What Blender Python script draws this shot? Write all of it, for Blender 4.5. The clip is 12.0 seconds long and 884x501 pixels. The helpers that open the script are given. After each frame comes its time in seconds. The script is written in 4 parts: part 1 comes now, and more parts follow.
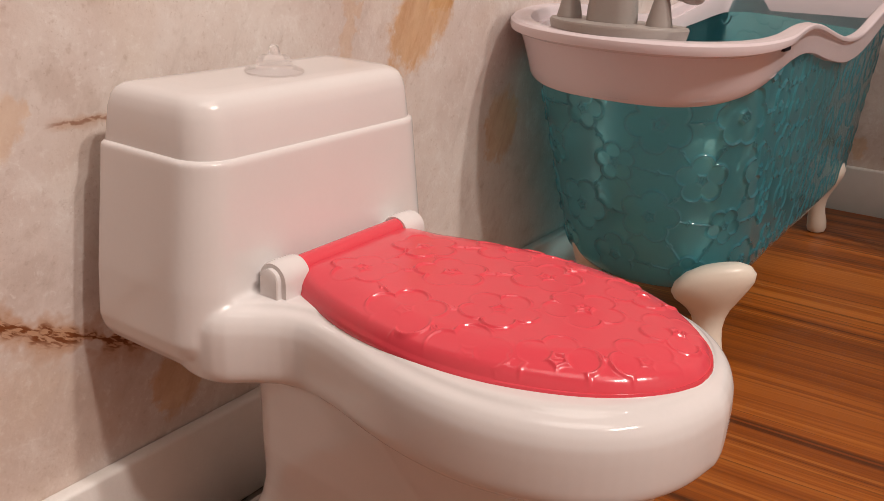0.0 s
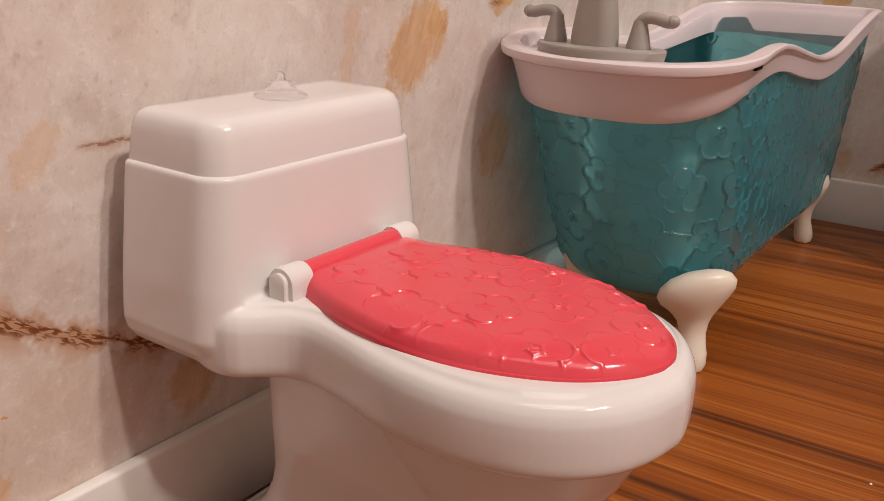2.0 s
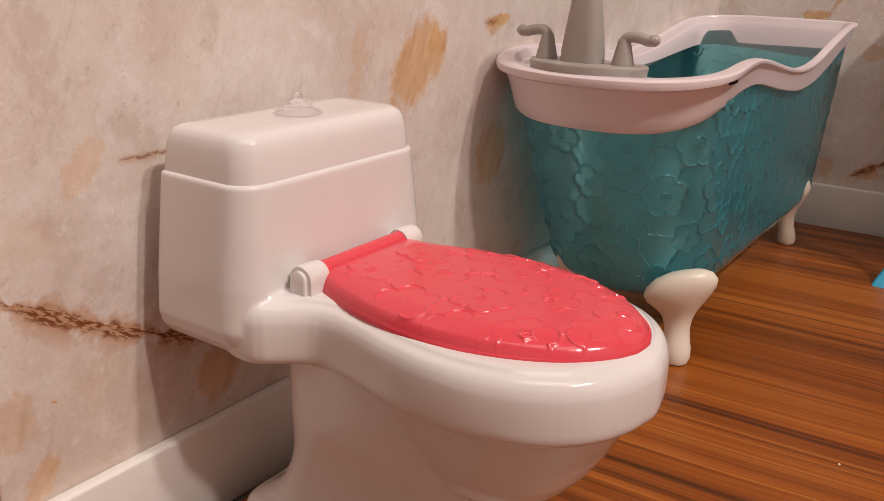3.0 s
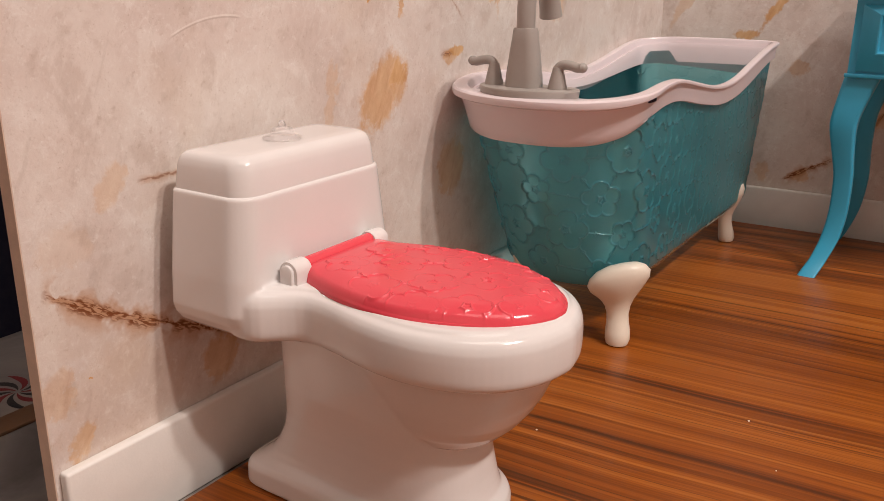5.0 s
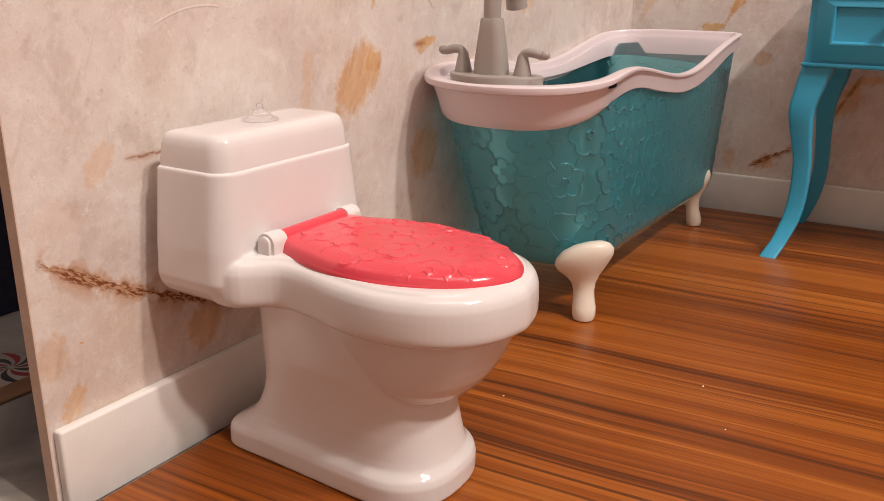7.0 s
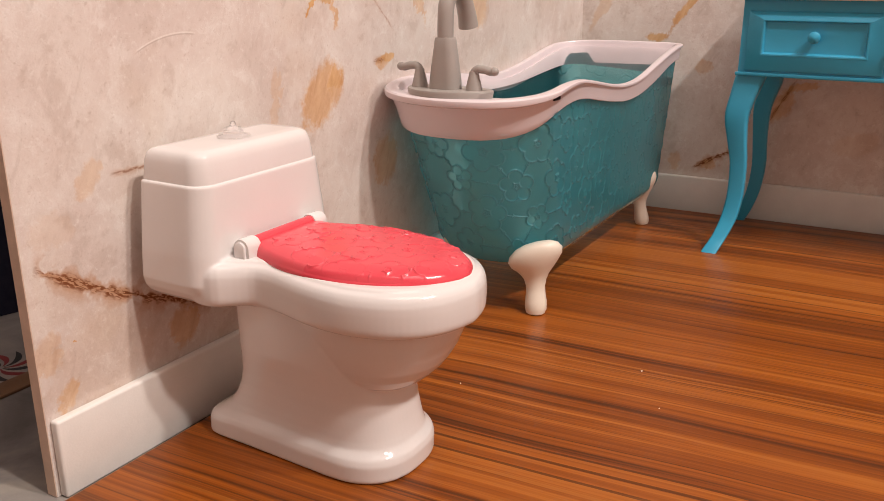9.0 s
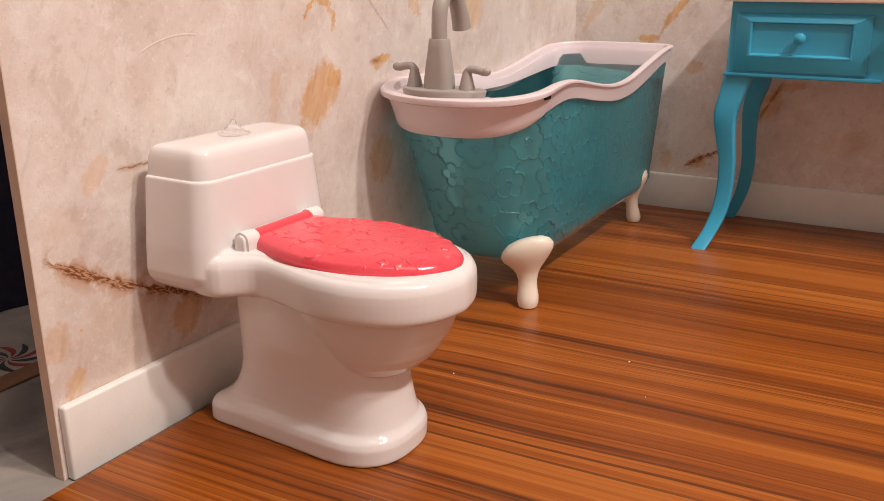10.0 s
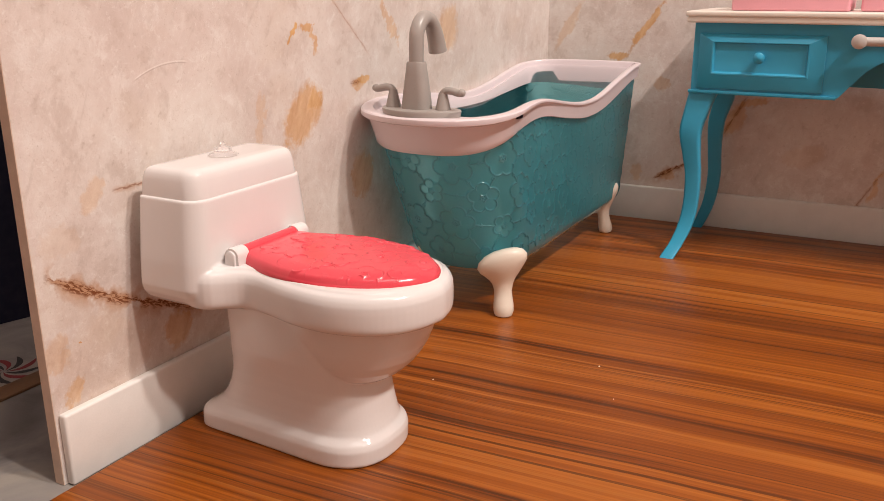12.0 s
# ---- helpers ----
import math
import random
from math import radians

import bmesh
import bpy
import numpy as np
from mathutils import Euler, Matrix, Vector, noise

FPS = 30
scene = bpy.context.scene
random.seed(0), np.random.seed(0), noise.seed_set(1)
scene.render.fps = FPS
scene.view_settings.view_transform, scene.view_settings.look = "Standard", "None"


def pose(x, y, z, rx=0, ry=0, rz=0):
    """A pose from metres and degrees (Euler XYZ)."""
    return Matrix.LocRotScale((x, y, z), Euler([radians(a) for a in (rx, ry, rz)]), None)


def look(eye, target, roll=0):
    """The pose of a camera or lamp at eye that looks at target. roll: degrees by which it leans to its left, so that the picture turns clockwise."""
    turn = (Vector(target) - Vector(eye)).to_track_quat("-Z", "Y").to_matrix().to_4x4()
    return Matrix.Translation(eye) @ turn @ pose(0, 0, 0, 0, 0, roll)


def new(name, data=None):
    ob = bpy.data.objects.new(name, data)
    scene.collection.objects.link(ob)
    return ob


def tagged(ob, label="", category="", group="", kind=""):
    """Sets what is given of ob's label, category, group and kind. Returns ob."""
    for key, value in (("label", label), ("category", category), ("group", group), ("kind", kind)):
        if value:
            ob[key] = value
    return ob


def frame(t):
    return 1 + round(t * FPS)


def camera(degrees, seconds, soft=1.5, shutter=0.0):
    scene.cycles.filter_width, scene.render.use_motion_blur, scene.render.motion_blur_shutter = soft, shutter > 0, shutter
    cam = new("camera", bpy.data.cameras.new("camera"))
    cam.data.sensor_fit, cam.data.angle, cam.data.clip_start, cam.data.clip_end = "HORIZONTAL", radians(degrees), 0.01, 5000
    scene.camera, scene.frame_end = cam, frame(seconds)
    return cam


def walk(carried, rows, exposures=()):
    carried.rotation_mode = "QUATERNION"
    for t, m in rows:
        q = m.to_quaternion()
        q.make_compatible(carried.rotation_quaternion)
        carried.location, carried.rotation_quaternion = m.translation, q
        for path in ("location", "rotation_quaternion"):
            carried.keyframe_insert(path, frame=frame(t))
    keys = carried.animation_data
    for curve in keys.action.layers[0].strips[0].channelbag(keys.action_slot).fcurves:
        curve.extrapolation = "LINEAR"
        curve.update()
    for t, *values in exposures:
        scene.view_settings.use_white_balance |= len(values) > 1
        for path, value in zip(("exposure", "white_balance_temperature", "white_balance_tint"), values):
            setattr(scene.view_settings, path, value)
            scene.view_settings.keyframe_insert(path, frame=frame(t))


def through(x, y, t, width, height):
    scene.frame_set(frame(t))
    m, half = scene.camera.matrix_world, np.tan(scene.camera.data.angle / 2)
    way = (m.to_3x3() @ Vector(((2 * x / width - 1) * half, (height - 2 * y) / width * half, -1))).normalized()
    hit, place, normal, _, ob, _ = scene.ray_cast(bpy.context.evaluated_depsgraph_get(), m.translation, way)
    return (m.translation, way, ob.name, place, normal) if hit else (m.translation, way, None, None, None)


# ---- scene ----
cam = camera(54.12, 12.0, soft=0.8)
PATH = [  # seconds, eye x y z, yaw, pitch, roll
    (0.0, 0.1615, 0.0847, 0.1507, 33.67, -20.54, 2.94),
    (0.5, 0.1612, 0.0845, 0.1503, 33.81, -20.42, 2.84),
    (1.0, 0.1633, 0.0837, 0.1510, 33.91, -20.25, 2.77),
    (1.5, 0.1679, 0.0805, 0.1518, 34.06, -19.85, 2.55),
    (2.0, 0.1743, 0.0713, 0.1545, 34.09, -19.34, 2.21),
    (2.5, 0.1787, 0.0604, 0.1591, 34.03, -19.07, 2.02),
    (3.0, 0.1867, 0.0517, 0.1605, 34.02, -18.85, 1.85),
    (5.0, 0.2223, 0.0129, 0.1715, 32.97, -17.80, 0.45),
    (5.5, 0.2267, 0.0051, 0.1710, 32.77, -17.70, 0.28),
    (6.0, 0.2318, 0.0009, 0.1689, 32.61, -17.83, 0.30),
    (6.5, 0.2343, 0.0003, 0.1683, 32.51, -17.85, 0.27),
    (7.0, 0.2409, -0.0020, 0.1691, 32.21, -17.86, 0.28),
    (9.0, 0.2619, -0.0271, 0.1801, 30.11, -17.87, -0.03),
    (9.5, 0.2649, -0.0326, 0.1812, 30.01, -17.75, -0.03),
    (10.0, 0.2710, -0.0375, 0.1811, 30.06, -17.80, -0.03),
    (10.5, 0.2749, -0.0401, 0.1828, 29.75, -17.59, -0.08),
    (11.0, 0.2782, -0.0451, 0.1830, 29.02, -17.22, -0.18),
    (11.5, 0.2803, -0.0517, 0.1860, 28.72, -17.18, -0.20),
    (12.0, 0.2823, -0.0553, 0.1892, 28.70, -17.16, -0.18),
]
walk(cam, [(t, pose(x, y, z, 0, 0, yaw) @ pose(0, 0, 0, 90 + pitch) @ pose(0, 0, 0, 0, 0, roll)) for t, x, y, z, yaw, pitch, roll in PATH], exposures=[(0.0, -0.29), (3.0, -0.27), (5.0, -0.15), (9.0, 0.08), (12.0, 0.10)])

# ---- world and lamps ----
world = bpy.data.worlds.new("world")
scene.world = world
world.use_nodes = True
world.node_tree.nodes["Background"].inputs["Color"].default_value = (1.0, 0.86, 0.76, 1)
world.node_tree.nodes["Background"].inputs["Strength"].default_value = 0.05


def lamp(name, eye, target, size, watts, colour):
    data = bpy.data.lights.new(name, "AREA")
    data.shape, data.size, data.energy, data.color = "DISK", size, watts, colour
    ob = new(name, data)
    ob.matrix_world = look(eye, target)
    return ob


lamp("room_lamp", (1.15, 0.05, 1.50), (0.05, 0.30, 0.05), 0.09, 12.3, (1.0, 0.90, 0.825))
lamp("room_lamp", (1.15, 0.33, 1.50), (0.05, 0.30, 0.05), 0.09, 12.8, (1.0, 0.90, 0.825))
# wide soft lamp overhead, unseen, added as fill for the dark parts
lamp("overhead_fill", (0.45, 0.06, 1.60), (0.4, 0.15, 0.0), 0.9, 6.5, (1.0, 0.90, 0.835))


# ---- material helpers ----
def node(nt, kind, props=None, **ins):
    n = nt.nodes.new(kind)
    p = props or {}
    if "operation" in p:
        n.operation = p["operation"]
    if "use_clamp" in p:
        n.use_clamp = p["use_clamp"]
    if "data_type" in p:
        n.data_type = p["data_type"]
    if "blend_type" in p:
        n.blend_type = p["blend_type"]
    if "interpolation_type" in p:
        n.interpolation_type = p["interpolation_type"]
    if "feature" in p:
        n.feature = p["feature"]
    if "rotation_type" in p:
        n.rotation_type = p["rotation_type"]
    for k, v in ins.items():
        key = int(k[1:]) if k[0] == "i" and k[1:].isdigit() else k.replace("_", " ")
        sock = n.inputs[key]
        if isinstance(v, bpy.types.NodeSocket):
            nt.links.new(v, sock)
        else:
            if sock.type == "RGBA" and len(v) == 3:
                v = (*v, 1)
            sock.default_value = v
    return n


def calc(nt, op, a, b=0.0, c=0.0, clamp=False):
    return node(nt, "ShaderNodeMath", {"operation": op, "use_clamp": clamp}, i0=a, i1=b, i2=c).outputs[0]


def blend(nt, f, a, b, mode="MIX"):
    n = node(nt, "ShaderNodeMix", {"data_type": "RGBA", "blend_type": mode}, i0=f, i6=a, i7=b)
    return n.outputs[2]


def grain(nt, vec, scale, detail=4.0, rough=0.55, twist=0.0):
    return node(nt, "ShaderNodeTexNoise", None, Vector=vec, Scale=scale, Detail=detail, Roughness=rough, Distortion=twist).outputs["Fac"]


def ramp(nt, f, stops):
    n = node(nt, "ShaderNodeValToRGB", None, Fac=f)
    el = n.color_ramp.elements
    while len(el) < len(stops):
        el.new(0.5)
    for e, (p, col) in zip(el, stops):
        e.position = p
        e.color = (*col, 1) if len(col) == 3 else col
    return n.outputs["Color"]


def step(nt, v, lo, hi):
    return node(nt, "ShaderNodeMapRange", {"interpolation_type": "SMOOTHSTEP"}, Value=v, i1=lo, i2=hi, i3=0.0, i4=1.0).outputs[0]


def material(name):
    m = bpy.data.materials.new(name)
    m.use_nodes = True
    nt = m.node_tree
    return m, nt, nt.nodes["Principled BSDF"]


def centimetres(nt):
    pos = node(nt, "ShaderNodeNewGeometry").outputs["Position"]
    return node(nt, "ShaderNodeVectorMath", {"operation": "SCALE"}, i0=pos, Scale=100.0).outputs[0]


def relief(nt, bsdf, height, strength, distance=0.0005):
    b = node(nt, "ShaderNodeBump", None, Strength=strength, Distance=distance, Height=height)
    nt.links.new(b.outputs[0], bsdf.inputs["Normal"])


def plastic(name, colour, rough=0.25, vary=0.06, sss=0.0, bump=0.03, scale=1.3, specular=0.5):
    m, nt, p = material(name)
    cm = centimetres(nt)
    big = grain(nt, cm, scale * 0.4, 3)
    fine = grain(nt, cm, scale * 9, 5)
    f = calc(nt, "ADD", calc(nt, "MULTIPLY", big, 0.7), calc(nt, "MULTIPLY", fine, 0.3))
    dark = tuple(c * (1 - vary) for c in colour)
    lite = tuple(min(1, c * (1 + vary)) for c in colour)
    nt.links.new(ramp(nt, f, [(0.3, dark), (0.7, lite)]), p.inputs["Base Color"])
    r = node(nt, "ShaderNodeMapRange", None, Value=fine, i1=0.3, i2=0.7, i3=rough * 0.85, i4=rough * 1.2).outputs[0]
    nt.links.new(r, p.inputs["Roughness"])
    p.inputs["Specular IOR Level"].default_value = specular
    if sss:
        p.inputs["Subsurface Weight"].default_value = sss
        p.inputs["Subsurface Radius"].default_value = (1.0, 0.6, 0.5)
        p.inputs["Subsurface Scale"].default_value = 0.0015
    if bump:
        relief(nt, p, grain(nt, cm, scale * 5, 4), bump, 0.0004)
    return m


def thin_plastic(name, colour, rough, through):
    """Opaque plastic, thin enough for some light to glow through it."""
    m = plastic(name, colour, rough, 0.02, 0.0, 0.0)
    nt = m.node_tree
    glow = node(nt, "ShaderNodeBsdfTranslucent", None, Color=tuple(min(1.0, c * 1.1) for c in colour))
    mix = node(nt, "ShaderNodeMixShader", None, i0=through, i1=nt.nodes["Principled BSDF"].outputs[0], i2=glow.outputs[0])
    nt.links.new(mix.outputs[0], nt.nodes["Material Output"].inputs["Surface"])
    return m


def clear_plastic(name):
    m, nt, p = material(name)
    p.inputs["Base Color"].default_value = (0.97, 0.96, 0.96, 1)
    p.inputs["Transmission Weight"].default_value = 1.0
    p.inputs["Roughness"].default_value = 0.06
    p.inputs["IOR"].default_value = 1.45
    see = node(nt, "ShaderNodeBsdfTransparent", None, Color=(0.97, 0.96, 0.96))
    mix = node(nt, "ShaderNodeMixShader", None, i0=0.55, i1=p.outputs[0], i2=see.outputs[0])
    nt.links.new(mix.outputs[0], nt.nodes["Material Output"].inputs["Surface"])
    return m


def tinted_plastic(name, straight, bend, tint, milk=(0.09, 0.68, 0.84)):
    """Thin, tinted, see-through plastic: part clear, part bending light, the rest milky, with a glossy skin."""
    m, nt, p = material(name)
    cm = centimetres(nt)
    cloud = grain(nt, cm, 0.35, 4)
    fine = grain(nt, cm, 5.0, 4)
    nt.links.new(ramp(nt, cloud, [(0.3, tuple(0.85 * c for c in milk)), (0.7, tuple(min(1, 1.15 * c) for c in milk))]), p.inputs["Base Color"])
    p.inputs["Roughness"].default_value = 0.3
    p.inputs["Specular IOR Level"].default_value = 0.3
    ripple = node(nt, "ShaderNodeBump", None, Strength=0.25, Distance=0.0012, Height=calc(nt, "ADD", grain(nt, cm, 1.1, 3), calc(nt, "MULTIPLY", fine, 0.1))).outputs[0]
    nt.links.new(ripple, p.inputs["Normal"])
    soft = node(nt, "ShaderNodeBsdfTranslucent", None, Color=(0.42, 0.92, 1.0))
    see = node(nt, "ShaderNodeBsdfTransparent", None, Color=tint)
    refract = node(nt, "ShaderNodeBsdfRefraction", None, Color=tint, Roughness=0.06, IOR=1.3, Normal=ripple)
    a = node(nt, "ShaderNodeMixShader", None, i0=0.55, i1=p.outputs[0], i2=soft.outputs[0])
    b = node(nt, "ShaderNodeMixShader", None, i0=straight / (straight + bend), i1=refract.outputs[0], i2=see.outputs[0])
    c = node(nt, "ShaderNodeMixShader", None, i0=straight + bend, i1=a.outputs[0], i2=b.outputs[0])
    gloss = node(nt, "ShaderNodeBsdfGlossy", None, Color=(0.9, 0.9, 0.9), Roughness=0.10, Normal=ripple)
    skin = node(nt, "ShaderNodeFresnel", None, IOR=1.48)
    d = node(nt, "ShaderNodeMixShader", None, i0=skin.outputs[0], i1=c.outputs[0], i2=gloss.outputs[0])
    nt.links.new(d.outputs[0], nt.nodes["Material Output"].inputs["Surface"])
    return m


def wallpaper(name, along, veins, stains, scratches=()):
    """Printed marble paper. along: the world axis that runs along the wall. Measures in cm: veins (start, end, a, b, c, width, strength) follow
    height = a + b*u + c*u*u; stains (u, height, radius_u, radius_h, lean, strength)."""
    m, nt, p = material(name)
    cm = centimetres(nt)
    xyz = node(nt, "ShaderNodeSeparateXYZ", None, i0=cm)
    u, v = xyz.outputs[along], xyz.outputs[2]
    warp = grain(nt, cm, 0.55, 5, 0.6)
    warp2 = grain(nt, cm, 2.6, 4, 0.6)
    big = grain(nt, cm, 0.14, 5, 0.62, 0.25)
    mid = grain(nt, cm, 0.45, 6, 0.68, 0.25)
    fine = grain(nt, cm, 3.2, 6, 0.7)
    base = ramp(nt, big, [(0.30, (0.62, 0.53, 0.49)), (0.46, (0.68, 0.59, 0.55)), (0.58, (0.74, 0.67, 0.63)), (0.72, (0.66, 0.56, 0.51))])
    base = blend(nt, calc(nt, "MULTIPLY", step(nt, mid, 0.52, 0.66), 0.48), base, (0.83, 0.79, 0.76))
    base = blend(nt, calc(nt, "MULTIPLY", step(nt, mid, 0.47, 0.36), 0.45), base, (0.54, 0.44, 0.39))
    # fine pale crackle and small flecks
    crack = node(nt, "ShaderNodeTexVoronoi", {"feature": "DISTANCE_TO_EDGE"}, Vector=node(nt, "ShaderNodeVectorMath", {"operation": "ADD"}, i0=cm, i1=node(nt, "ShaderNodeTexNoise", None, Vector=cm, Scale=0.8, Detail=5.0).outputs["Color"]).outputs[0], Scale=0.9)
    line = calc(nt, "MULTIPLY", step(nt, crack.outputs["Distance"], 0.05, 0.0), step(nt, mid, 0.45, 0.6))
    base = blend(nt, calc(nt, "MULTIPLY", line, 0.24), base, (0.86, 0.83, 0.80))
    base = blend(nt, calc(nt, "MULTIPLY", step(nt, fine, 0.55, 0.68), 0.45), base, (0.84, 0.80, 0.77))
    base = blend(nt, calc(nt, "MULTIPLY", step(nt, fine, 0.43, 0.30), 0.36), base, (0.44, 0.33, 0.27))
    tiny = grain(nt, cm, 11.0, 5, 0.75)
    base = blend(nt, calc(nt, "MULTIPLY", calc(nt, "MULTIPLY", step(nt, tiny, 0.55, 0.70), step(nt, mid, 0.40, 0.62)), 0.75), base, (0.87, 0.84, 0.82))
    base = blend(nt, calc(nt, "MULTIPLY", calc(nt, "MULTIPLY", step(nt, tiny, 0.44, 0.30), step(nt, warp, 0.42, 0.60)), 0.55), base, (0.40, 0.29, 0.23))
    tint = grain(nt, cm, 0.22, 3, 0.5, 0.5)
    base = blend(nt, calc(nt, "MULTIPLY", step(nt, tint, 0.54, 0.70), 0.13), base, (0.60, 0.42, 0.26))
    du = calc(nt, "MULTIPLY", calc(nt, "SUBTRACT", warp, 0.5), 2.2)
    dv = calc(nt, "MULTIPLY", calc(nt, "SUBTRACT", warp2, 0.5), 0.9)
    wu = calc(nt, "ADD", u, calc(nt, "ADD", du, dv))
    wv = calc(nt, "ADD", v, calc(nt, "ADD", calc(nt, "MULTIPLY", du, 0.5), calc(nt, "MULTIPLY", dv, 0.8)))
    # brushed grain that leans as the print does
    slope = node(nt, "ShaderNodeCombineXYZ", None, i0=calc(nt, "MULTIPLY", calc(nt, "SUBTRACT", u, calc(nt, "MULTIPLY", v, 0.45)), 1.7), i1=calc(nt, "MULTIPLY", v, 0.55)).outputs[0]
    brush = grain(nt, slope, 1.0, 5, 0.62, 0.4)
    base = blend(nt, calc(nt, "MULTIPLY", step(nt, brush, 0.56, 0.70), 0.30), base, (0.82, 0.77, 0.73))
    base = blend(nt, calc(nt, "MULTIPLY", step(nt, brush, 0.44, 0.30), 0.26), base, (0.50, 0.42, 0.37))
    for su, sv, ru, rv, lean, power in stains:
        a = calc(nt, "SUBTRACT", wu, su)
        b = calc(nt, "SUBTRACT", wv, sv)
        a = calc(nt, "SUBTRACT", a, calc(nt, "MULTIPLY", b, lean))
        a, b = calc(nt, "DIVIDE", a, ru), calc(nt, "DIVIDE", b, rv)
        d = calc(nt, "SQRT", calc(nt, "ADD", calc(nt, "MULTIPLY", a, a), calc(nt, "MULTIPLY", b, b)))
        d = calc(nt, "ADD", d, calc(nt, "MULTIPLY", calc(nt, "SUBTRACT", fine, 0.5), 0.7))
        d = calc(nt, "ADD", d, calc(nt, "MULTIPLY", calc(nt, "SUBTRACT", brush, 0.5), 0.6))
        f = calc(nt, "MULTIPLY", step(nt, d, 1.08, 0.66), power)
        hue = blend(nt, step(nt, brush, 0.25, 0.72), (0.56, 0.27, 0.08), (0.74, 0.47, 0.22))
        base = blend(nt, f, base, hue)
    for u0, u1, a0, b0, c0, width, power in veins:
        f = calc(nt, "ADD", a0, calc(nt, "ADD", calc(nt, "MULTIPLY", u, b0), calc(nt, "MULTIPLY", calc(nt, "MULTIPLY", u, u), c0)))
        d = calc(nt, "ABSOLUTE", calc(nt, "SUBTRACT", calc(nt, "ADD", v, calc(nt, "MULTIPLY", dv, 0.25)), f))
        ends = calc(nt, "MULTIPLY", step(nt, u, u0, u0 + 0.5), step(nt, u, u1, u1 - 0.8))
        thick = calc(nt, "MULTIPLY", step(nt, grain(nt, cm, 0.9, 3), 0.33, 0.6), width)
        halo = calc(nt, "MULTIPLY", calc(nt, "MULTIPLY", step(nt, d, calc(nt, "MULTIPLY", thick, 2.6), 0.0), ends), 0.75 * power)
        base = blend(nt, halo, base, (0.46, 0.20, 0.06))
        core = calc(nt, "MULTIPLY", calc(nt, "MULTIPLY", step(nt, d, thick, calc(nt, "MULTIPLY", thick, 0.3)), ends), power)
        run = node(nt, "ShaderNodeCombineXYZ", None, i0=calc(nt, "MULTIPLY", u, 3.2), i1=calc(nt, "MULTIPLY", calc(nt, "SUBTRACT", v, f), 8.0)).outputs[0]
        streak = node(nt, "ShaderNodeTexNoise", None, Vector=run, Scale=1.3, Detail=4.0, Distortion=0.6).outputs["Fac"]
        base = blend(nt, calc(nt, "MULTIPLY", core, step(nt, streak, 0.42, 0.54)), base, (0.20, 0.062, 0.020))
    for u0, u1, a0, b0, c0 in scratches:
        f = calc(nt, "ADD", a0, calc(nt, "ADD", calc(nt, "MULTIPLY", u, b0), calc(nt, "MULTIPLY", calc(nt, "MULTIPLY", u, u), c0)))
        d = calc(nt, "SUBTRACT", v, f)
        ends = calc(nt, "MULTIPLY", step(nt, u, u0, u0 + 0.3), step(nt, u, u1, u1 - 0.3))
        base = blend(nt, calc(nt, "MULTIPLY", calc(nt, "MULTIPLY", step(nt, calc(nt, "ABSOLUTE", d), 0.045, 0.015), ends), 0.45), base, (0.90, 0.86, 0.82))
        base = blend(nt, calc(nt, "MULTIPLY", calc(nt, "MULTIPLY", step(nt, calc(nt, "ABSOLUTE", calc(nt, "ADD", d, 0.06)), 0.04, 0.01), ends), 0.3), base, (0.30, 0.21, 0.17))
    nt.links.new(base, p.inputs["Base Color"])
    nt.links.new(node(nt, "ShaderNodeMapRange", None, Value=fine, i1=0.3, i2=0.7, i3=0.30, i4=0.50).outputs[0], p.inputs["Roughness"])
    p.inputs["Specular IOR Level"].default_value = 0.35
    relief(nt, p, calc(nt, "ADD", calc(nt, "ADD", grain(nt, cm, 1.4, 5), calc(nt, "MULTIPLY", fine, 0.5)), calc(nt, "MULTIPLY", mid, 1.5)), 0.36, 0.0006)
    return m


